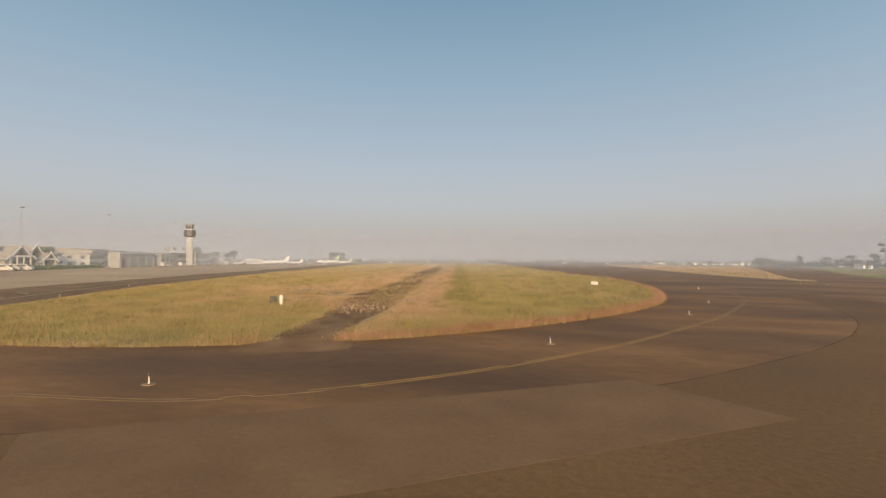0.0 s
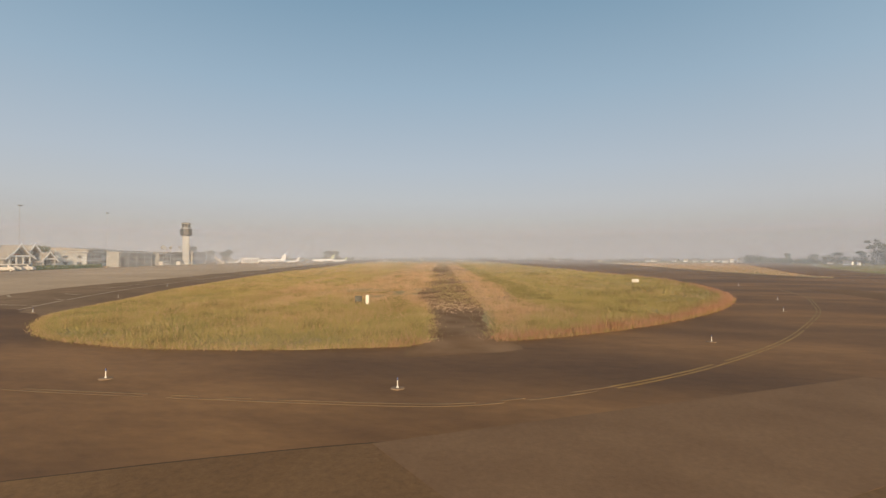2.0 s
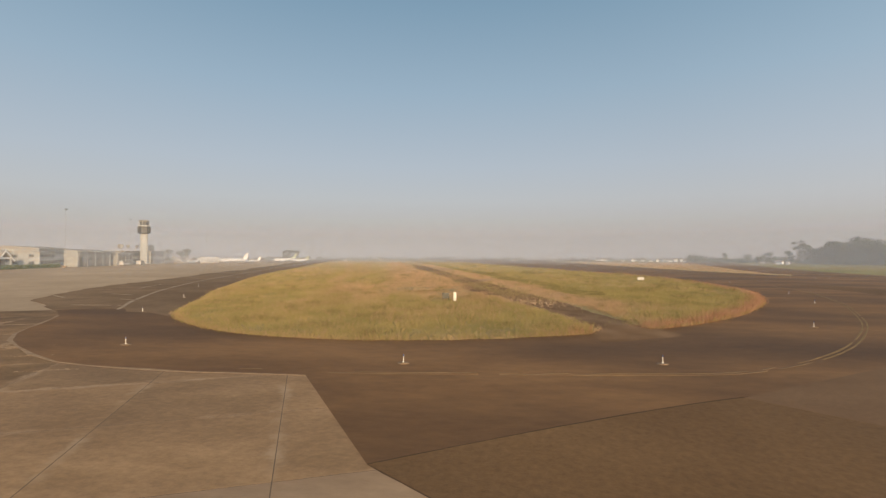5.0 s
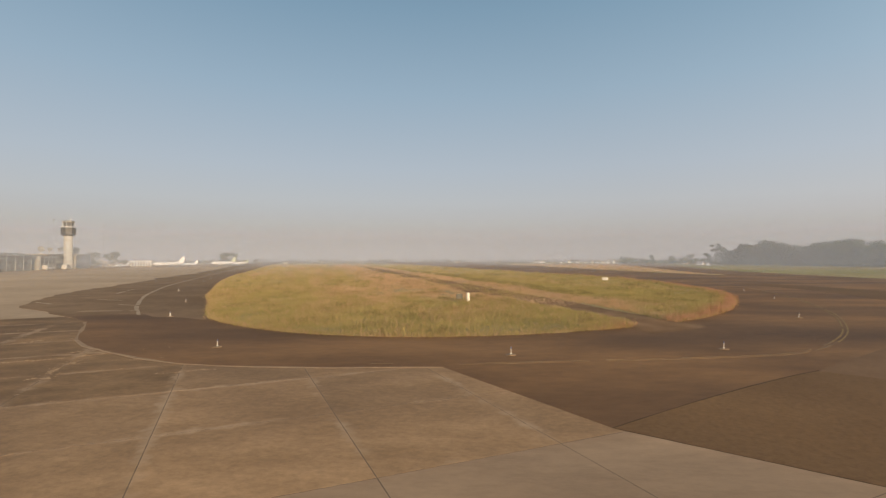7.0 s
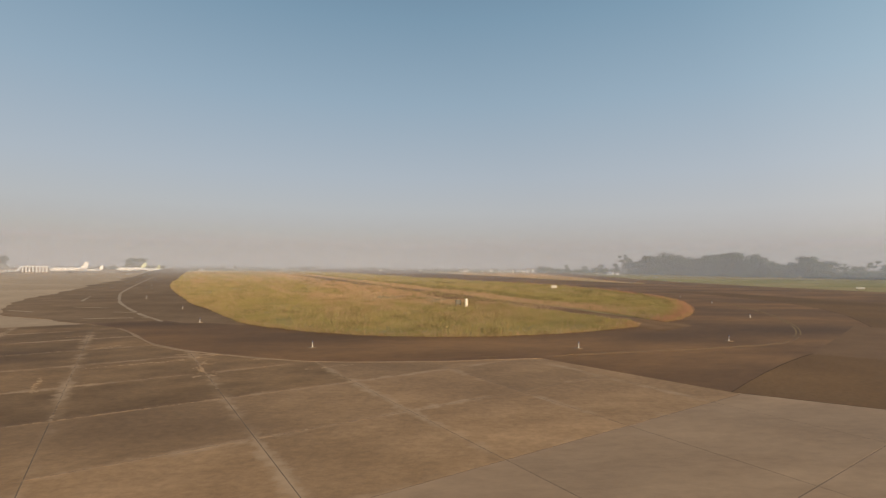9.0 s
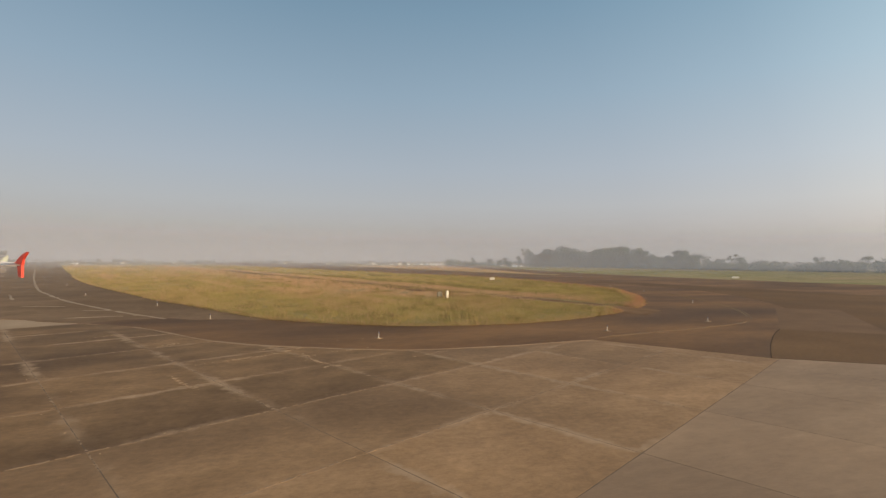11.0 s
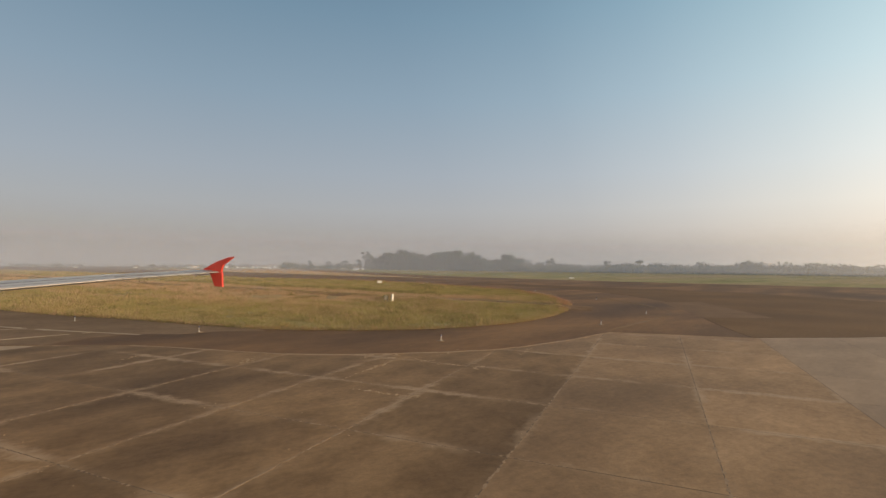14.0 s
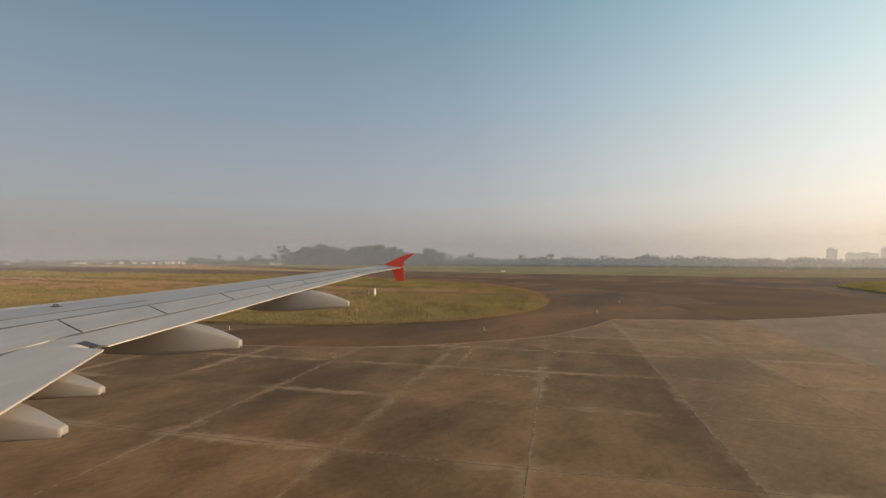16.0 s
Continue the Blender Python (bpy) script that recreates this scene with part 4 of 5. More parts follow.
kinds = [tree(1, 14, 11, "broad", pose(205, 325, 0), "broad grey-green tree at the grove's edge"),
         tree(2, 16, 12, "broad", pose(214, 318, 0), "tall broad grey-green tree in a dense grove"),
         tree(3, 12, 10, "broad", pose(222, 290, 0), "rounded grey-green tree in a dense grove"),
         tree(4, 15, 8, "pine", pose(191, 338, 0), "slender tree with layered open crown"),
         tree(5, 9, 9, "broad", pose(207, 308, 0), "low bushy tree before the grove")]
gr = random.Random(21)
# the grove: a block of trees four rows deep, tallest in its middle, thinning towards its eastern end
for k in range(120):
    u = gr.random()
    row = gr.choice((0, 0, 1, 2, 3))
    x, y = 196 + 38 * u, 336 - 124 * u
    ob = gr.choice(kinds[:3] if row else kinds[:3] + [kinds[4]])
    s = (0.90 - 0.15 * u) * (0.84 + 0.16 * math.sin(u * 3.1) ** 0.7) * gr.uniform(0.78, 1.16)
    c = copy_thing(ob, pose(x + 0.95 * row * 7 + gr.uniform(-3, 3), y + 0.31 * row * 7 + gr.uniform(-3, 3), 0, 0, 0, gr.uniform(0, 360)))
    c.scale = (s, s, s)
for x, y, kind, s in [(231, 203, 3, 0.55), (234, 199, 2, 0.45), (221, 186, 2, 0.55), (226, 183, 3, 0.62), (231, 181, 2, 0.5), (187, 342, 4, 0.9), (180, 352, 4, 0.8), (290, 226, 4, 0.9), (320, 195, 2, 0.7), (342, 180, 4, 1.0), (385, 150, 2, 0.7), (400, 120, 4, 0.9), (176, 372, 4, 0.7), (168, 390, 2, 0.6)]:
    c = copy_thing(kinds[kind], pose(x, y, 0, 0, 0, gr.uniform(0, 360)))
    c.scale = (s, s, s)
for x, y, kind, s in [(-165, 214, 2, 0.8), (-170, 226, 0, 0.6), (-168, 232, 4, 0.8), (-166, 243, 0, 0.65), (-175, 150, 2, 0.7), (-160, 137, 4, 0.8), (-155, 133, 0, 0.6), (-163, 141, 2, 0.65), (-150, 330, 2, 0.7), (-146, 338, 4, 0.9), (-152, 340, 4, 0.9)]:
    c = copy_thing(kinds[kind], pose(x, y, 0, 0, 0, gr.uniform(0, 360)))
    c.scale = (s, s, s)

# far woods on the skyline
fr = random.Random(31)
fv, ff = [], []
for k in range(1500):
    az = fr.uniform(-70, 118) if k % 2 else fr.uniform(40, 112)
    if -52 < az < -22:
        rad = fr.uniform(400, 520)
    elif az > 40:
        rad = 470 + fr.uniform(0, 190) + (az - 40) * 0.5
    else:
        rad = fr.uniform(500, 640)
    h = fr.uniform(3.5, 7.5) * (1.1 if az > 40 else 0.6) * (0.8 + 0.3 * noise.noise(Vector((az * 0.25, 3.1, 0))))
    x, y = rad * math.sin(radians(az)), rad * math.cos(radians(az))
    w = h * fr.uniform(0.7, 1.5)
    blobs = [((x + fr.uniform(-w, w) * 0.6, y + fr.uniform(-w, w) * 0.6, h * fr.uniform(0.35, 0.7)), (w * 0.5, w * 0.5, h * 0.34)) for _ in range(4)]
    blobs.append(((x, y, h * 0.2), (w * 0.9, w * 0.9, h * 0.22)))
    v, f = leaf_cloud(fr, blobs, 64, h * 0.18)
    o = len(fv)
    fv += v
    ff += [tuple(i + o for i in q) for q in f]
tagged(new("far_woods", cloud_mesh("far_woods", fv, ff, M_LEAF_FAR)), "low line of far trees on the skyline, leaves paled for haze", "woods", kind="stuff")
# bushes that close the grove's foot, and go on as a low hedge along the field
uv, uf = [], []
runs = [((192, 337), (251, 145), 420, 2.6, 5.2), ((250, 150), (281, 60), 130, 4.0, 8.6), ((281, 60), (284, -62), 150, 3.6, 7.4), ((140, 378), (188, 342), 60, 3.2, 6.4)]
for (x0, y0), (x1, y1), count, low, high in runs:
    for k in range(count):
        u = fr.random()
        h = fr.uniform(low, high) * (0.85 + 0.55 * noise.noise(Vector((u * 14, x0 * 0.1, 0.3))))
        x, y = x0 + (x1 - x0) * u + fr.uniform(-3, 3), y0 + (y1 - y0) * u + fr.uniform(-3, 3)
        v, f = leaf_cloud(fr, [((x, y, h * 0.42), (h * 0.7, h * 0.7, h * 0.5))], 60, h * 0.12)
        o = len(uv)
        uv += v
        uf += [tuple(i + o for i in q) for q in f]
tagged(new("undergrowth", cloud_mesh("undergrowth", uv, uf, M_LEAF)), "dark bushes along the foot of the grove", "bushes", kind="stuff")


# ---- houses of the far village, and towers of the far town ----
M_TOWN = mat("hazy_concrete", (0.50, 0.47, 0.43), (0.56, 0.53, 0.49), 0.1, 0.9, coords="World")


M_VILLAGE = mat("village_whitewash", (0.72, 0.74, 0.76), (0.80, 0.82, 0.84), 0.3, 0.8, coords="World")


def village_house(m, w, d, h, label):
    t = thing("village_house", label, "house", m, "village houses")
    part("wall", boxed((0, 0, h / 2), (d, w, h)), M_VILLAGE, t)
    bm = bmesh.new()
    prof = [(-d / 2 - 0.4, h - 0.1), (0, h + d * 0.28), (d / 2 + 0.4, h - 0.1), (d / 2 + 0.4, h - 0.3), (0, h + d * 0.28 - 0.22), (-d / 2 - 0.4, h - 0.3)]
    loft(bm, [[(x, -w / 2 - 0.4, z) for x, z in prof], [(x, w / 2 + 0.4, z) for x, z in prof]])
    part("roof", bm, M_ROOF, t)
    for s in (-1, 1):
        for k in range(3):
            part("window", boxed((s * (d / 2 + 0.01), (k - 1) * w * 0.3, h * 0.55), (0.1, w * 0.14, h * 0.3)), M_GLASS, t)
    return t


houses = [village_house(pose(90, 438, 0, 0, 0, -100), 4.2, 3.2, 1.9, "low white village house with grey roof"),
          village_house(pose(136, 398, 0, 0, 0, -105), 2.4, 2.4, 2.8, "tall white village house with grey roof")]
for az, rad, k, s in [(6.2, 560, 0, 0.7), (11.2, 560, 0, 1.3), (13.6, 555, 0, 0.8), (14.6, 560, 0, 1.0), (15.6, 540, 0, 0.9), (16.4, 545, 0, 0.7), (17.1, 530, 1, 0.8), (17.7, 535, 0, 1.0), (18.3, 525, 0, 0.8), (18.8, 540, 1, 0.7), (19.4, 530, 1, 1.0), (19.9, 535, 0, 1.0), (20.4, 528, 0, 0.8), (21.0, 520, 1, 1.25), (28.0, 445, 0, 1.0), (28.7, 440, 1, 0.6), (1.5, 570, 0, 0.6), (-9.5, 570, 0, 0.6), (-14, 560, 0, 0.6), (-18, 490, 0, 0.7), (24, 520, 0, 0.5)]:
    c = copy_thing(houses[k], pose(rad * 0.8 * math.sin(radians(az)), rad * 0.8 * math.cos(radians(az)), 0, 0, 0, -90 - az + gr.uniform(-40, 40)))
    c.scale = (s * gr.uniform(0.6, 0.9), s * gr.uniform(0.55, 1.15), s * gr.uniform(0.7, 1.0))


def town_block(m, w, d, h, label):
    t = thing("town_block", label, "building", m, "far town blocks")
    part("wall", boxed((0, 0, h / 2), (d, w, h), 0.1), M_TOWN, t)
    part("parapet", boxed((0, 0, h + 0.3), (d + 0.4, w + 0.4, 0.6)), M_TOWN, t)
    part("plant_room", boxed((0, w * 0.1, h + 1.2), (d * 0.4, w * 0.35, 1.8)), M_TOWN, t)
    for r in range(max(2, int(h / 3.2))):
        for k in range(4):
            part("window", boxed((-d / 2 - 0.02, (k - 1.5) * w * 0.22, 2 + r * 3.2), (0.2, w * 0.12, 1.2)), M_SHED, t)
    return t


town_block(pose(596, -12, 0, 0, 0, 2), 8.4, 8, 15, "slim far tower block in haze")
town_block(pose(586, -27, 0, 0, 0, 2), 9.8, 8, 10.2, "square far apartment block in haze")
town_block(pose(596, -40, 0, 0, 0, 2), 15, 8, 10.6, "broad far apartment block in haze")
town_block(pose(584, -53, 0, 0, 0, 2), 8.8, 8, 15, "tall far tower block in haze")
town_block(pose(560, 149, 0, 0, 0, -15), 13, 8, 7.5, "low far block among trees in haze")

# ---- long grass of the infield ----
edge = np.array([(v[0], v[1]) for v in INFIELD])


def edge_distance(p):
    """Distance of plan points to the infield's outline."""
    a, b = edge[:-1], edge[1:]
    keep = a[:, 1] < 340
    a, b = a[keep], b[keep]
    best = np.full(len(p), 1e9)
    for (ax, ay), (bx, by) in zip(a, b):
        dx, dy = bx - ax, by - ay
        u = np.clip(((p[:, 0] - ax) * dx + (p[:, 1] - ay) * dy) / (dx * dx + dy * dy + 1e-9), 0, 1)
        best = np.minimum(best, np.hypot(p[:, 0] - ax - u * dx, p[:, 1] - ay - u * dy))
    return best


def inside_many(p, poly):
    r = np.zeros(len(p), bool)
    j = len(poly) - 1
    for i in range(len(poly)):
        xi, yi, xj, yj = poly[i][0], poly[i][1], poly[j][0], poly[j][1]
        if yi != yj:
            hit = ((yi > p[:, 1]) != (yj > p[:, 1])) & (p[:, 0] < (xj - xi) * (p[:, 1] - yi) / (yj - yi) + xi)
            r ^= hit
        j = i
    return r


def blades(points, h, w, z, g):
    """Leaning grass blades as triangles: an array of corners."""
    n = len(points)
    a = g.uniform(0, 2 * np.pi, n)
    lean = g.normal(0, 0.5, (n, 2)) * h[:, None]
    base = np.column_stack([points, np.full(n, z)])
    side = np.column_stack([np.cos(a), np.sin(a), np.zeros(n)]) * (w / 2)[:, None]
    tip = base + np.column_stack([lean, h])
    return np.stack([base - side, base + side, tip], 1).reshape(-1, 3)


def tuft_field(name, corners, material, label):
    me = bpy.data.meshes.new(name)
    n = len(corners) // 3
    me.vertices.add(len(corners))
    me.vertices.foreach_set("co", corners.astype(np.float32).ravel())
    me.loops.add(n * 3)
    me.loops.foreach_set("vertex_index", np.arange(n * 3, dtype=np.int32))
    me.polygons.add(n)
    me.polygons.foreach_set("loop_start", np.arange(0, n * 3, 3, dtype=np.int32))
    me.update(calc_edges=True)
    me.materials.append(material)
    return tagged(new(name, me), label, "grass", kind="stuff")


g = np.random.default_rng(8)
green, straw, rust, scrub = [], [], [], []
for (x0, x1, y0, y1), n, hm, wd in [((-33, 38, 26, 62), 560000, 0.34, 0.024), ((-58, 40, 62, 130), 400000, 0.36, 0.055), ((-110, 38, 130, 330), 130000, 0.36, 0.22)]:
    p = np.column_stack([g.uniform(x0, x1, n), g.uniform(y0, y1, n)])
    p = p[inside_many(p, INFIELD)]
    e = edge_distance(p)
    s = 0.968 * p[:, 0] + 0.25 * p[:, 1]
    nz = np.array([noise.noise(Vector((x * 0.16, y * 0.07, 0.5))) for x, y in p])
    nz2 = np.array([noise.noise(Vector((x * 0.7, y * 0.45, 7.5))) for x, y in p])
    nz3 = np.array([noise.noise(Vector((x * 1.9, y * 1.3, 3.5))) for x, y in p])
    wob = s - nz * 1.2
    # how far the bare track has opened out: narrow at its mouth, wide from the rubble on
    wide = np.clip((p[:, 1] - 41) / 9, 0, 1)
    bank = wide * np.exp(-((wob - 26.0) / 2.4) ** 2) + (1 - wide) * 0.5 * np.exp(-((wob - 24.6) / 1.2) ** 2)
    left_bank = wide * np.exp(-((wob - 14.6) / 4.6) ** 2) * np.clip((p[:, 1] - 46) / 8, 0, 1)
    streak = np.array([noise.noise(Vector(((0.968 * x + 0.25 * y) * 0.34, (0.968 * y - 0.25 * x) * 0.035, 2.5))) for x, y in p])
    dry = np.clip(bank * 1.1 + left_bank * 1.0 + 0.45 * np.clip(streak * 4, 0, 1) * np.clip((p[:, 1] - 38) / 15, 0, 1) + 0.22 * (nz > 0.16) + 0.30 * nz2 + 0.20, 0, 1)
    # fresher and greener beyond the dry strip
    dry = dry * (1 - 0.45 * np.clip((s - 28) / 3, 0, 1))
    east = np.clip((p[:, 0] - 9.5) / 5, 0, 1)
    redden = np.exp(-(e / 0.85) ** 2) * (0.04 + 0.9 * east)
    pick = g.random(len(p))
    on_track = np.exp(-((wob - 21.6 + 0.6 * wide) / (1.9 + 1.1 * wide)) ** 6)
    litter = np.clip((p[:, 1] - 46) / 20, 0, 0.55)
    bare = g.random(len(p)) < on_track * (0.99 - litter) + 0.3 * wide * np.exp(-((wob - 25.4) / 1.6) ** 4)
    tall = 0.55 + 0.45 * np.clip(e / 1.2, 0, 1) + 0.75 * east * np.exp(-((e - 0.7) / 0.9) ** 2)
    h = hm * g.uniform(0.4, 1.25, len(p)) * tall * (1 - 0.3 * dry) * (1 + 0.8 * nz + 0.55 * nz2 + 0.35 * nz3)
    h = h * (1 + 0.75 * wide * np.exp(-((wob - 17.0) / 1.7) ** 2) * (0.6 + nz2))
    h = np.clip(h, 0.06, 1.0) * (1 - 0.45 * on_track)
    w = wd * g.uniform(0.6, 1.5, len(p))
    is_rust = (pick < redden) & ~bare
    is_dry = (~is_rust) & (g.random(len(p)) < dry * 0.86) & ~bare
    clump = 1.4 * np.exp(-((wob - 30.2) / 1.5) ** 2) * (p[:, 1] > 56) * (nz2 > -0.15) + (nz > 0.36) * (nz2 > 0) * (s > 28) * (e > 3) + 0.5 * (nz2 > 0.38)
    is_scrub = ~is_rust & ~bare & (g.random(len(p)) < np.clip(clump, 0, 1) * 0.8)
    is_dry &= ~is_scrub
    h = np.where(is_scrub, h * 1.35, h)
    is_green = ~is_rust & ~is_dry & ~bare & ~is_scrub
    for sel, out in ((is_rust, rust), (is_dry, straw), (is_green, green), (is_scrub, scrub)):
        out.append(blades(p[sel], h[sel], w[sel], 0.10, g))
# a ragged fringe over the edge of the turf: straw and green, rust-red towards the eastern tip
seg = [i for i in range(len(edge) - 1) if edge[i][1] < 130]
for mat_list, share, tallness in ((straw, 26000, 0.24), (rust, 34000, 0.42), (green, 30000, 0.26)):
    i = g.choice(seg, share)
    u = g.random((share, 1))
    p = edge[i] * (1 - u) + edge[i + 1] * u + g.normal(0, 0.2, (share, 2))
    if mat_list is rust:
        p = p[p[:, 0] > g.uniform(8, 20, len(p))]
    if mat_list is straw:
        p = p[p[:, 0] < g.uniform(6, 34, len(p))]
    on_mouth = np.abs(0.968 * p[:, 0] + 0.25 * p[:, 1] - 21.4) < 1.8
    p = p[~((p[:, 1] < 38) & on_mouth)]
    far = np.clip(np.hypot(p[:, 0], p[:, 1]) / 40, 0.7, 2.5)
    mat_list.append(blades(p, tallness * g.uniform(0.3, 1.3, len(p)), 0.026 * far * g.uniform(0.6, 1.5, len(p)), 0.02, g))
tuft_field("long_grass", np.concatenate(green), M_GREEN, "long green grass standing on the infield")
tuft_field("dry_grass", np.concatenate(straw), M_STRAW, "straw-dry grass in strips along the infield")
tuft_field("scrub", np.concatenate(scrub), M_SCRUB, "low dark scrub in clumps on the infield")
tuft_field("rust_grass", np.concatenate(rust), M_RUST, "rust-red dry grass along the infield's edge")

DRY = curve_through([((26.0 - 0.25 * y) / 0.968, y) for y in (46, 52, 70, 104, 160, 222)], 2.0)
solid("dry_strip", stripe(DRY, 4.4, 0.150, 0.006, wander=0.3), mat("dry_earth", (0.40, 0.265, 0.165), (0.52, 0.36, 0.235), 0.5, 0.95, bump=0.6, fine=6, stain=(0.25, 0.19, 0.095), stain_scale=0.3, stain_amount=0.7, coords="World", spec=0.1), "dry bare strip along the infield", "bare earth", kind="structure")


# the old paved track: a ramp up from the taxiway, narrow at first, twice as wide behind the rubble
def track_sheet():
    bm = bmesh.new()
    tr = random.Random(19)
    last = None
    for k in range(114):
        along = -2.6 + 0.4 * k if k < 10 else 1.4 + 0.9 * (k - 10) + 0.008 * (k - 10) ** 2
        open_out = min(1.0, max(0.0, (along - 10) / 8))
        mid, half = 21.6 - 0.6 * open_out, 1.75 + 1.1 * open_out
        z = 0.007 + 0.159 * min(1.0, max(0.0, (along + 2.6) / 3.8))
        row = []
        for a in (-1.6, -1, -0.33, 0.33, 1, 1.6):
            q = mid + a * half + (tr.uniform(-0.28, 0.28) if abs(a) == 1 else 0)
            # the mouth lies square to the turf's edge, the rest across the track
            y = 32.2 + along + a * half * 0.5 * max(0.0, 1 - max(along, 0) / 6)
            low = 0.004 if along < 1 else z - 0.12
            row.append(bm.verts.new(((q - 0.25 * y) / 0.968, y, low if abs(a) > 1 else z + (tr.uniform(-0.006, 0.006) if abs(a) < 1 else -0.004))))
        if last:
            for i in range(5):
                bm.faces.new((last[i], last[i + 1], row[i + 1], row[i]))
        last = row
    return bm


solid("old_track", track_sheet(), M_PATH, "old broken paved track running through the infield", "track", kind="structure")
# rubble and dry litter lying on the track
rr = random.Random(41)
bm = bmesh.new()
for k in range(620):
    y = rr.gauss(47.5, 2.2) if k % 3 else 46 + abs(rr.gauss(0, 14))
    q = rr.gauss(21.0, 1.7) if k % 3 else rr.gauss(24.6, 1.6)
    d = rr.uniform(0.03, 0.13) * (1 + (y - 40) * 0.006)
    bmesh.ops.create_icosphere(bm, subdivisions=1, radius=d / 2, matrix=pose((q - 0.25 * y) / 0.968, y, 0.17 + d * 0.15, rr.uniform(0, 90), rr.uniform(0, 90), rr.uniform(0, 360)) @ Matrix.Diagonal((1.0, rr.uniform(0.6, 1.0), rr.uniform(0.35, 0.6), 1)))
solid("rubble", bm, mat("pale_rubble", (0.36, 0.255, 0.17), (0.50, 0.365, 0.25), 1.5, 0.9, coords="World"), "pale concrete rubble strewn over the old track", "rubble", kind="stuff")

# grass of the verges
p = np.column_stack([g.uniform(43, 110, 30000), g.uniform(-25, 5, 30000)])
p = p[inside_many(p, VERGE)]
tuft_field("verge_grass", blades(p, 0.35 * g.uniform(0.4, 1.3, len(p)), 0.16 * g.uniform(0.6, 1.4, len(p)), 0.13, g), M_GREEN, "short green grass on the rounded verge")
p = np.column_stack([g.uniform(40, 125, 40000), g.uniform(126, 345, 40000)])
p = p[inside_many(p, SPIT)]
tuft_field("wedge_grass", blades(p[:16000], 0.18 * g.uniform(0.4, 1.3, len(p[:16000])), 0.4 * g.uniform(0.6, 1.4, len(p[:16000])), 0.1, g), M_STRAW, "short dry straw grass on the wedge verge")

# ---- paint and seams on the pavement ----
TAXI_LINE = curve_through([(-3.0, 20.2), (1.6, 20.3), (6.2, 20.8), (11.3, 21.4), (15.6, 22.2), (18.6, 23.9), (22.0, 26.8), (25.6, 30.9), (30.3, 37.5), (34.8, 45.5), (38.6, 53), (41.5, 60.5), (44.8, 70), (46.6, 81)], 0.8)
for s in (-0.12, 0.12):
    pts = []
    for i, p in enumerate(TAXI_LINE):
        a = (TAXI_LINE[min(i + 1, len(TAXI_LINE) - 1)] - TAXI_LINE[max(i - 1, 0)]).normalized()
        pts.append(p + Vector((-a.y, a.x)) * s)
    cut = next(i for i, p in enumerate(TAXI_LINE) if p.x > 21)
    solid("taxi_line", stripe(pts[:cut], 0.085, 0.010, wander=0.3, breaks=0.25, rnd=random.Random(int(s * 100) + 40)), M_YELLOW_WORN, "double taxiway line worn almost away", "marking", kind="structure")
    solid("taxi_line", stripe(pts[cut - 1:], 0.085, 0.010, wander=0.25, breaks=0.06, rnd=random.Random(int(s * 100) + 41)), M_YELLOW, "worn double yellow taxiway line", "marking", kind="structure")
LEFT_LINE = curve_through([(-23.6, 37.6), (-25.2, 40.0), (-27.6, 43.6), (-30.0, 47.8), (-32.8, 52.8), (-36.0, 59.0), (-40.2, 68.5), (-46.0, 83), (-62, 130), (-81, 188), (-110, 276)], 1.0)
solid("taxi_line", stripe(LEFT_LINE, 0.30, 0.011, wander=0.35, breaks=0.05), M_WHITEMARK, "pale worn taxiway centre line", "marking", kind="structure")
mr = random.Random(9)
for (x0, y0), (x1, y1) in [((-31.2, 49.8), (-36.8, 51.6)), ((-28.6, 45.2), (-30.8, 46.0)), ((-25.6, 40.6), (-30.4, 40.2)), ((-40.5, 60), (-43.8, 68.5)), ((-37.5, 46.4), (-41, 48.6))]:
    solid("stand_mark", stripe([(x0 + (x1 - x0) * k / 8, y0 + (y1 - y0) * k / 8) for k in range(9)], 0.26, 0.011, wander=0.3, breaks=0.1, rnd=mr), M_WHITEMARK, "worn white stand marking on the apron", "marking", kind="structure")
# added dark strip that hides the sunlit step between concrete and asphalt
solid("seam", stripe([(26 - 16 * k / 30, -2 + 10.2 * k / 30) for k in range(31)] + [(10 - 5.6 * k / 12, 8.2 + 4.4 * k / 12) for k in range(1, 13)], 0.022, 0.008, 0.001, wander=0.6, rnd=random.Random(6)), M_SEAM, "added dark strip over the concrete and asphalt edge", "seam", kind="structure")
# pale lips where concrete meets asphalt
solid("concrete_lip", stripe(APRON_EDGE[:14], 0.15, 0.005, 0.003, wander=0.9, rnd=random.Random(4)), M_SPALL, "pale crumbled lip of the concrete edge", "kerb", kind="structure")
solid("asphalt_patch", sheet([(14.6, 18.9), (29.6, 29.2), (33.6, 25.9), (19.0, 14.9)], 0.0105, 0.02), mat("patch_asphalt", (0.172, 0.098, 0.049), (0.215, 0.126, 0.064), 0.4, 0.8, bump=0.4, fine=20, coords="World", spec=0.2, grain=0.14, grain_scale=6.0), "pale resurfaced patch in the asphalt", "pavement", kind="structure")

# ---- the wing of the airliner ----
M_SLOT = mat("grey_slot", (0.13, 0.125, 0.12), (0.18, 0.175, 0.17), 2.0, 0.6)
M_WING_PALE = mat("pale_wing_paint", (0.46, 0.435, 0.41), (0.53, 0.50, 0.47), 0.7, 0.45, stain=(0.40, 0.375, 0.35), stain_scale=1.3, stain_amount=0.6, stretch=(3, 0.8, 1), grain=0.05, grain_scale=9.0)
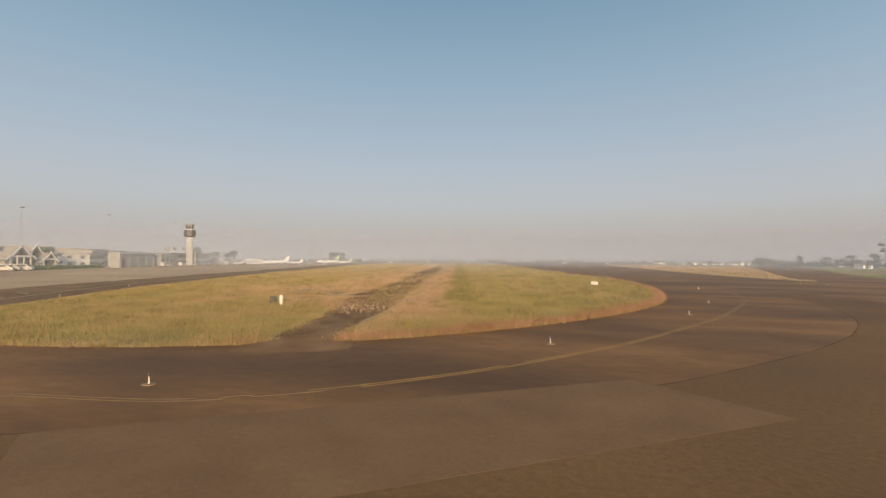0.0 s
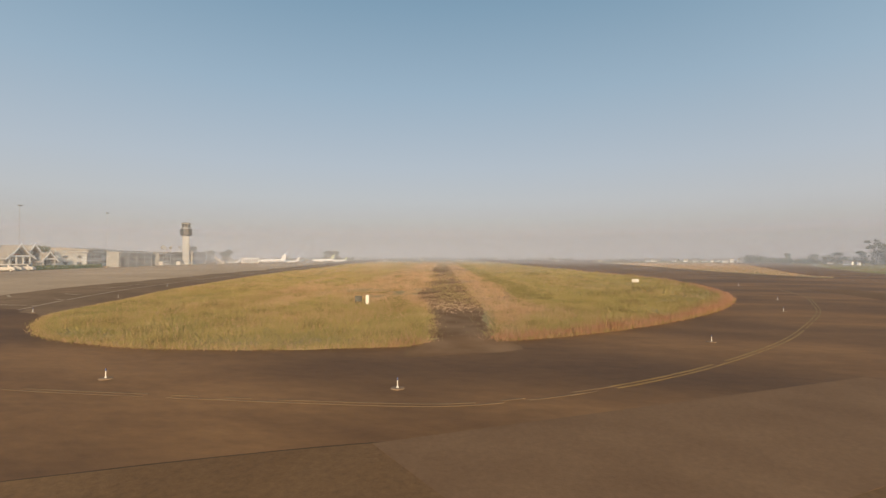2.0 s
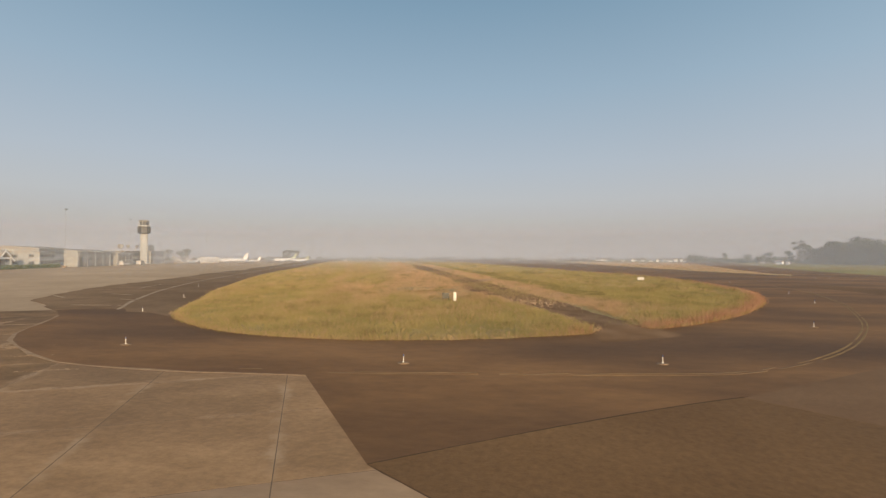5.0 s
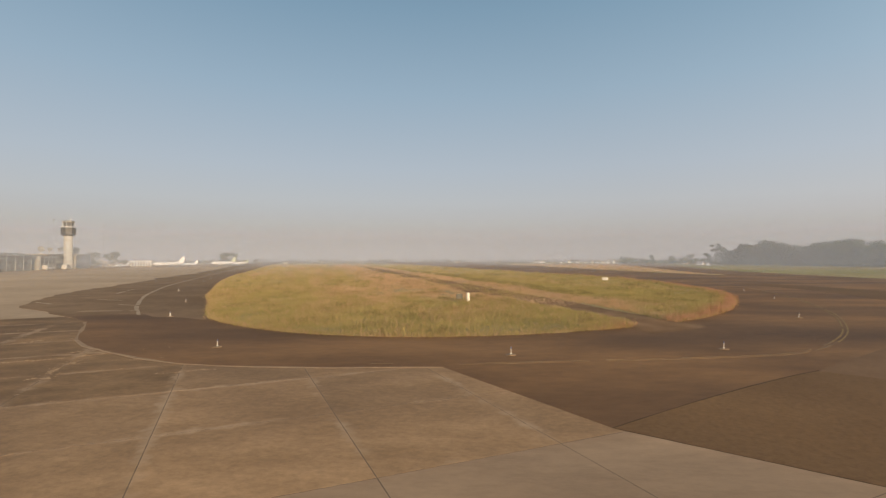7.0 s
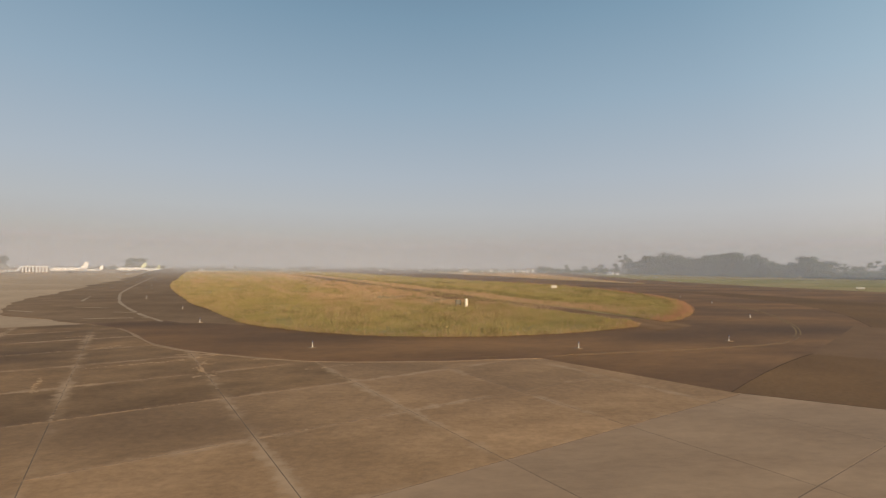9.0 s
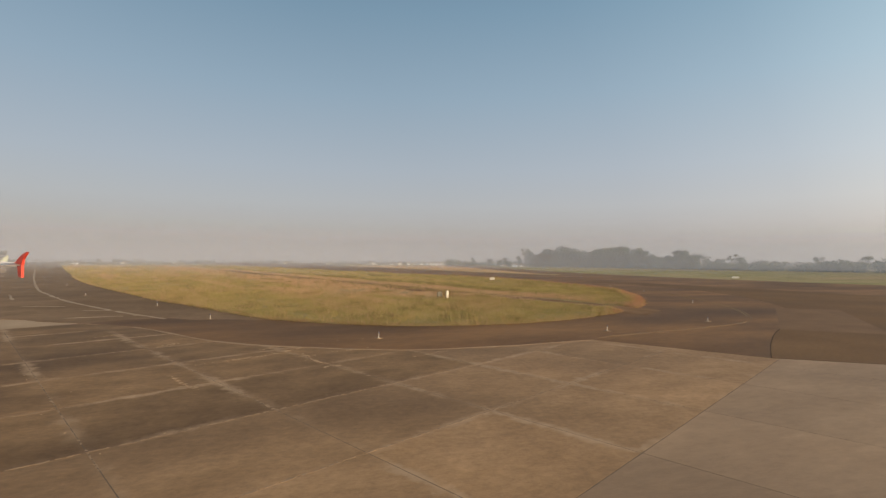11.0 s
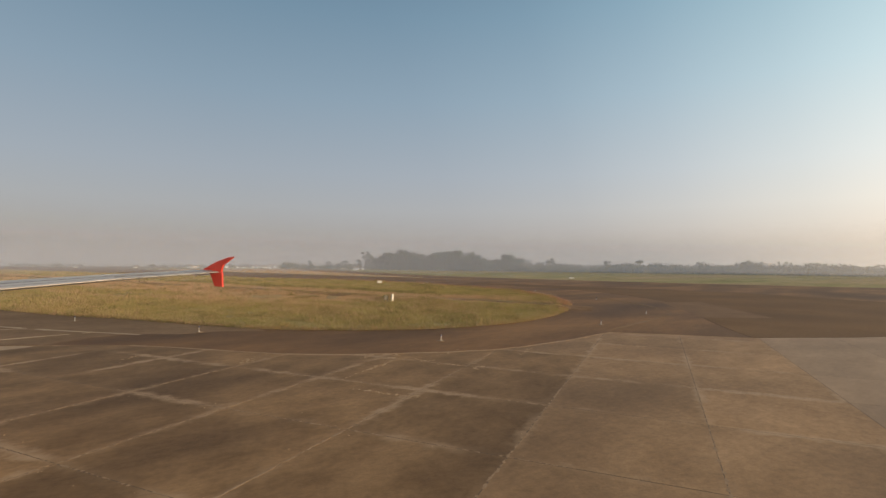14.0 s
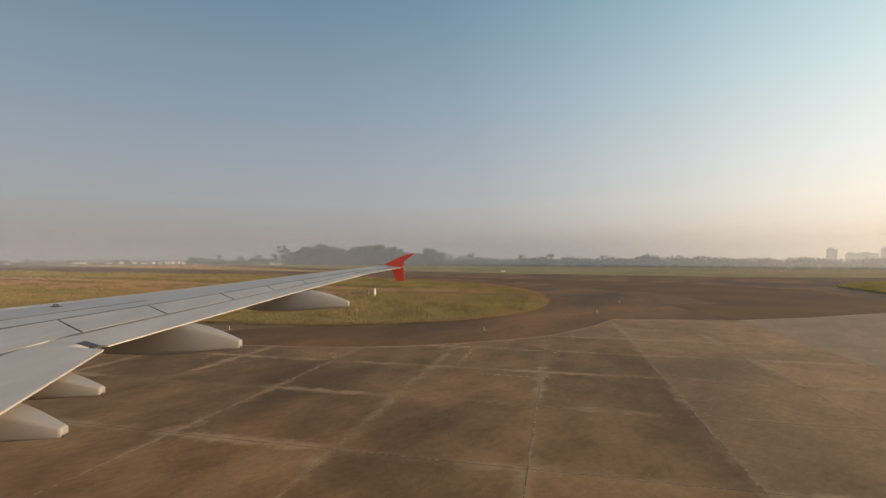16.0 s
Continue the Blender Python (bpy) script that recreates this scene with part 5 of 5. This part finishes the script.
M_WING = mat("grey_wing_paint", (0.39, 0.38, 0.372), (0.45, 0.437, 0.425), 0.5, 0.42, stain=(0.32, 0.31, 0.305), stain_scale=0.9, stain_amount=0.4, stretch=(3, 0.6, 1))
M_GAP = mat("panel_gap", (0.05, 0.05, 0.05), (0.08, 0.08, 0.08), 2.0, 0.6)
M_FENCE = mat("red_tip_paint", (0.50, 0.045, 0.03), (0.60, 0.07, 0.045), 1.5, 0.4)
M_FAIR = mat("pale_fairing_paint", (0.33, 0.305, 0.285), (0.39, 0.36, 0.335), 0.8, 0.4)
last = PATH[-1]
wing = thing("aircraft_wing", "grey airliner wing with red tip fence and flap fairings", "aircraft wing", pose(last[1], last[2], 4.4, 0, 0, last[4]))
# stations: span d, leading x, trailing x, height of leading and trailing edge, thickness
STATIONS = [(0.5, -8.9, -2.32, -0.95, -1.10, 0.85), (4.6, -6.85, -3.40, -0.78, -0.86, 0.5), (8.9, -4.68, -2.72, -0.56, -0.60, 0.32), (12.5, -2.95, -1.98, -0.33, -0.38, 0.2), (15.0, -1.80, -1.30, -0.20, -0.26, 0.1)]


def station(d):
    for a, b in zip(STATIONS, STATIONS[1:]):
        if d <= b[0]:
            u = (d - a[0]) / (b[0] - a[0])
            return [p + (q - p) * u for p, q in zip(a, b)]
    return STATIONS[-1]


def on_wing(d, c, up=0.0):
    """A point of the upper face: span d, share c of the chord from the leading edge."""
    _, lx, tx, lz, tz, th = station(d)
    hump = 0.55 * th * 4 * (c ** 0.6) * (1 - c) * 0.62
    return (lx + (tx - lx) * c, d, lz + (tz - lz) * c + hump * 0.25 + up)


bm = bmesh.new()
rings = []
for d in (0.5, 2.5, 4.6, 6.7, 8.9, 10.7, 12.5, 13.8, 15.0):
    _, lx, tx, lz, tz, th = station(d)
    upper = [on_wing(d, c) for c in (0.0, 0.02, 0.08, 0.2, 0.4, 0.6, 0.8, 0.93, 1.0)]
    lower = [(lx + (tx - lx) * c, d, lz + (tz - lz) * c - th * 3.0 * (c ** 0.6) * (1 - c) * 0.45 - 0.02) for c in (0.98, 0.8, 0.55, 0.3, 0.1, 0.02)]
    rings.append(upper + lower)
loft(bm, rings)
part("wing_box", bm, M_WING, wing, smooth=True)


def panel(name, d0, d1, c0, c1, material=None, up=0.012, thick=0.016, label="", slant=0.0):
    bm = bmesh.new()
    nd, nc = max(1, int((d1 - d0) / 0.9)), max(1, int((c1 - c0) / 0.045))
    grid = []
    for low in (False, True):
        rows = []
        for i in range(nd + 1):
            rows.append([])
            for j in range(nc + 1):
                d = d0 + (d1 - d0) * i / nd + slant * (1 - j / nc)
                x, y, z = on_wing(d, c0 + (c1 - c0) * j / nc, up)
                rows[-1].append(bm.verts.new((x, y, z - thick if low else z)))
        grid.append(rows)
    hi, lo = grid
    for i in range(nd):
        for j in range(nc):
            bm.faces.new((hi[i][j], hi[i + 1][j], hi[i + 1][j + 1], hi[i][j + 1]))
            bm.faces.new((lo[i][j], lo[i][j + 1], lo[i + 1][j + 1], lo[i + 1][j]))
    for i in range(nd):
        for j in (0, nc):
            bm.faces.new((hi[i][j], hi[i + 1][j], lo[i + 1][j], lo[i][j]))
    for j in range(nc):
        for i in (0, nd):
            bm.faces.new((hi[i][j], hi[i][j + 1], lo[i][j + 1], lo[i][j]))
    return part(name, bm, material or M_WING, wing, label)


for d0, d1 in ((3.9, 5.15), (5.17, 6.30), (6.32, 7.65), (7.67, 8.80), (8.82, 9.90)):
    panel("spoiler_gap", d1 + 0.002, d1 + 0.015, 0.60, 0.84, M_GAP, 0.008, 0.02, "dark slit between spoilers", 0.48)
    panel("spoiler", d0, d1, 0.60, 0.835, M_WING_PALE, up=0.004, slant=0.48)
panel("slat", 4.7, 14.4, 0.02, 0.13, up=0.002, label="leading-edge slat")
panel("panel_joint", 0.6, 13.4, 0.590, 0.598, M_GAP, 0.008, 0.02, "dark panel joint along the wing")
panel("outer_flap", 4.75, 12.2, 0.862, 1.03, M_WING_PALE, up=0.004, label="pale outboard flap")
panel("flap_gap", 4.75, 12.2, 0.842, 0.86, M_SLOT, 0.006, 0.02, "dark gap before the flap")
panel("aileron", 12.35, 14.5, 0.80, 1.03, up=0.003)
panel("aileron_gap", 12.35, 14.5, 0.775, 0.798, M_GAP, 0.012, 0.02, "dark gap before the aileron")
panel("inner_flap", 1.0, 4.62, 0.862, 1.05, M_WING_PALE, up=0.004, label="pale inboard flap")
panel("inner_flap_gap", 1.0, 4.62, 0.836, 0.86, M_SLOT, 0.006, 0.02, "dark gap before the inboard flap")
panel("kink_gap", 4.63, 4.72, 0.94, 1.02, M_GAP, 0.006, 0.02, "dark gap between the flaps", 0.12)


def fairing(tip, length, w, h, bend):
    """A flap-track fairing: a deep pod under the wing with a sloping back, a flat keel and a blunt tail at tip."""
    bm = bmesh.new()
    rings = []
    for u, a, hi, lo in ((0, 0.20, 0.06, -0.22), (0.012, 0.27, 0.10, -0.27), (0.06, 0.42, 0.24, -0.31), (0.12, 0.60, 0.40, -0.36), (0.20, 0.80, 0.58, -0.43), (0.31, 0.96, 0.74, -0.52), (0.45, 1.0, 0.55, -0.60), (0.7, 0.95, 0.25, -0.6), (0.9, 0.6, 0.05, -0.45), (1.0, 0.15, -0.1, -0.3)):
        mid, half = (hi + lo) / 2 * h, (hi - lo) / 2 * h
        ring = []
        for k in range(20):
            c, d = math.cos(2 * math.pi * k / 20), math.sin(2 * math.pi * k / 20)
            ring.append((tip[0] - u * length, tip[1] + bend * u + w / 2 * a * math.copysign(abs(c) ** 0.4, c), tip[2] + mid + half * math.copysign(abs(d) ** 0.4, d)))
        rings.append(ring)
    loft(bm, rings)
    pod = part("flap_fairing", bm, M_FAIR, wing, "pale flap-track fairing", True)
    bm = bmesh.new()
    box(bm, (tip[0] + 0.004, tip[1], tip[2] - 0.2 * h), (0.012, w * 0.16, h * 0.07), 0.003)
    part("drain", bm, M_GAP, pod, "small dark drain in the tail")
    return pod


fairing((-1.72, 8.9, -0.80), 2.4, 0.34, 0.29, 0.30)
fairing((-2.45, 5.9, -1.01), 2.4, 0.34, 0.30, 0.30)
fairing((-2.76, 3.95, -1.06), 2.0, 0.30, 0.19, 0.30)
fairing((-2.52, 3.25, -1.14), 2.0, 0.32, 0.20, 0.35)
bm = bmesh.new()
top = [(-1.86, -0.20), (-1.42, 0.03), (-1.02, 0.17), (-0.86, 0.18), (-1.20, -0.06), (-1.27, -0.27)]
low = [(-1.60, -0.30), (-1.44, -0.68), (-1.20, -0.70), (-1.22, -0.27)]
loft(bm, [[(x, 15.02, z) for x, z in top], [(x, 15.10, z) for x, z in top]])
part("upper_fence", bm, M_FENCE, wing, "red upper wingtip fence")
bm = bmesh.new()
loft(bm, [[(x, 15.00, z) for x, z in low], [(x, 15.08, z) for x, z in low]])
part("lower_fence", bm, M_FENCE, wing, "red lower wingtip fence")

# static wicks on the outer trailing edge, a bracket and the lifeline fitting on the upper face
for d in (12.7, 13.2, 13.7, 14.2, 14.6):
    x, y, z = on_wing(d, 1.03)
    bm = bmesh.new()
    tube(bm, [(x - 0.05, y, z), (x + 0.16, y + 0.01, z - 0.01)], [0.008, 0.004], 6)
    part("static_wick", bm, M_GAP, wing, "thin dark static wick")
x, y, z = on_wing(6.5, 0.25)
bm = bmesh.new()
tube(bm, [(x - 0.04, y, z - 0.01), (x - 0.03, y, z + 0.025), (x + 0.03, y, z + 0.025), (x + 0.04, y, z - 0.01)], [0.008, 0.008, 0.008, 0.008], 6)
box(bm, (x, y, z + 0.004), (0.12, 0.05, 0.008), 0.002)
part("lifeline_fitting", bm, M_GAP, wing, "small dark lifeline fitting")
panel("walkway_edge", 5.2, 7.2, 0.44, 0.444, M_GAP, 0.004, 0.012, "faint dark walkway edge")

# ---- concrete slabs of the apron, nearest first ----
SLAB_TURN = 23.6
ux, uy = math.cos(radians(SLAB_TURN)), math.sin(radians(SLAB_TURN))
region = [(v[0], v[1]) for v in APRON_EDGE if v[0] * uy - v[1] * ux > -44.4] + [(-76, 15.2), (-64, -20), (27, -20), (26, -2), (10, 8.2), (4.4, 12.6)]
solid("joint_bed", sheet(region, -0.002, 0.006), M_JOINT, "dark joint filler under the concrete slabs", "joint", kind="structure")
slabs = thing("slab_paving", "square concrete apron slabs with worn joints", "paving", kind="structure")
bm = bmesh.new()
box(bm, (0, 0, -0.03), (4.480, 4.410, 0.06))
bmesh.ops.bevel(bm, geom=[e for e in bm.edges if all(v.co.z > -0.01 for v in e.verts)], offset=0.002, segments=1, affect="EDGES")
slab_mesh = mesh_of("slab", bm, M_CONCRETE)
dark_mesh = slab_mesh.copy()
dark_mesh.materials[0] = M_CONCRETE_DARK
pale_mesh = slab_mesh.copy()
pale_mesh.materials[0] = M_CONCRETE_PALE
sr = random.Random(17)
for i in range(-11, 13):
    for j in range(-4, 14):
        u, nrm = -19.8 + 4.5 * (i + 0.5), -27.2 + 4.43 * (j + 0.5)
        x, y = u * ux + nrm * uy, u * uy - nrm * ux
        near = any(inside((x + a, y + b), region) for a in (-2.2, 0, 2.2) for b in (-2.2, 0, 2.2))
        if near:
            # pale slabs in the southern rows, darker ones in the north-west
            ob = new("slab", pale_mesh if nrm > -9.6 else dark_mesh if nrm < -18.3 and u < -4 else slab_mesh)
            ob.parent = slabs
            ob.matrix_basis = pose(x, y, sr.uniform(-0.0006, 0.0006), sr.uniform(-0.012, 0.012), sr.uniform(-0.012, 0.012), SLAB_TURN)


# pale broken filler and crumbled lips that follow the older joints
jr = random.Random(23)
for i in range(-3, 5):
    a, b = -33.5 + jr.uniform(0, 5), -15.5 - jr.uniform(0, 5)
    k = int((b - a) / 0.09)
    u = -19.8 + 4.5 * i
    pts = [(u * ux + (a + (b - a) * q / k) * uy, u * uy - (a + (b - a) * q / k) * ux) for q in range(k + 1)]
    pts = [p for p in pts if inside(p, region)]
    solid("worn_joint", stripe(pts, jr.uniform(0.035, 0.065), 0.0, 0.003, wander=1.0, breaks=jr.uniform(0.2, 0.5), rnd=jr), M_SPALL, "pale crumbled joint between concrete slabs", "joint", kind="structure")
for j in range(-1, 4):
    a, b = -36 + jr.uniform(0, 6), 2 - jr.uniform(0, 6)
    k = int((b - a) / 0.09)
    nrm = -27.2 + 4.43 * j
    pts = [((a + (b - a) * q / k) * ux + nrm * uy, (a + (b - a) * q / k) * uy - nrm * ux) for q in range(k + 1)]
    pts = [p for p in pts if inside(p, region)]
    if len(pts) > 4:
        solid("worn_joint", stripe(pts, jr.uniform(0.035, 0.07), 0.0, 0.003, wander=1.0, breaks=jr.uniform(0.2, 0.5), rnd=jr), M_SPALL, "pale crumbled joint between concrete slabs", "joint", kind="structure")


# pale crumbled patches and loose chips along the older joints
M_CRUMB = mat("crumbled_concrete", (0.36, 0.245, 0.145), (0.47, 0.33, 0.205), 2.5, 0.95, bump=0.5, fine=12, coords="World", spec=0.1)


def crumbled(x, y, long, wide, turn, seed):
    """Flakes and crumbs of broken concrete strewn along a joint."""
    r = random.Random(seed)
    bm = bmesh.new()
    for k in range(int(34 * long) + 14):
        p = Vector((r.gauss(0, 0.6) * long, r.gauss(0, 0.5) * wide))
        p.rotate(Matrix.Rotation(radians(turn), 2))
        d = 0.02 + 0.09 * r.random() ** 3
        flat, spin = r.uniform(0.35, 0.9), r.uniform(0, 6.3)
        poly = []
        for i in range(7):
            q = Vector((math.cos(i * 0.9), math.sin(i * 0.9) * flat)) * d * r.uniform(0.6, 1.2)
            q.rotate(Matrix.Rotation(spin, 2))
            poly.append((x + p.x + q.x, y + p.y + q.y))
        prism(bm, poly, -0.002, 0.002 + d * 0.02)
    solid("crumbled_patch", bm, M_CRUMB, "pale crumbled flakes along a joint of the slabs", "spall", kind="stuff")


for k, (x, y, long, wide, turn) in enumerate([(-15.9, 22.2, 0.9, 0.22, 35), (-15.6, 20.5, 0.5, 0.25, -60), (-15.2, 18.8, 0.6, 0.16, -65), (-14.8, 17.8, 0.35, 0.2, 20), (-10.0, 18.9, 0.9, 0.10, 24), (-25.3, 29.8, 0.8, 0.25, 45), (-21.6, 25.6, 0.8, 0.25, 40), (-17.0, 22.9, 0.5, 0.2, 30), (-18.3, 20.6, 1.6, 0.12, 23.6), (-13.2, 21.2, 1.4, 0.16, 20), (-20.2, 17.0, 1.2, 0.12, -66)]):
    crumbled(x, y, long, wide, turn, k + 5)
cr = random.Random(77)
bm = bmesh.new()
for k in range(110):
    along = cr.random() < 0.6
    if along:
        u, nrm = -19.8 - 4.5 * cr.choice((0, 1, 2, -1)) + cr.gauss(0, 0.25), cr.uniform(-32, -14)
    else:
        u, nrm = cr.uniform(-30, 0), -27.2 + 4.43 * cr.choice((0, 1, 2)) + cr.gauss(0, 0.22)
    d = cr.uniform(0.02, 0.055)
    bmesh.ops.create_icosphere(bm, subdivisions=1, radius=d / 2, matrix=pose(u * ux + nrm * uy, u * uy - nrm * ux, 0.004 + d * 0.15, 0, 0, cr.uniform(0, 360)) @ Matrix.Diagonal((1.2, 0.8, 0.45, 1)))
solid("concrete_chips", bm, M_CRUMB, "loose pale concrete chips along the slab joints", "chips", kind="stuff")
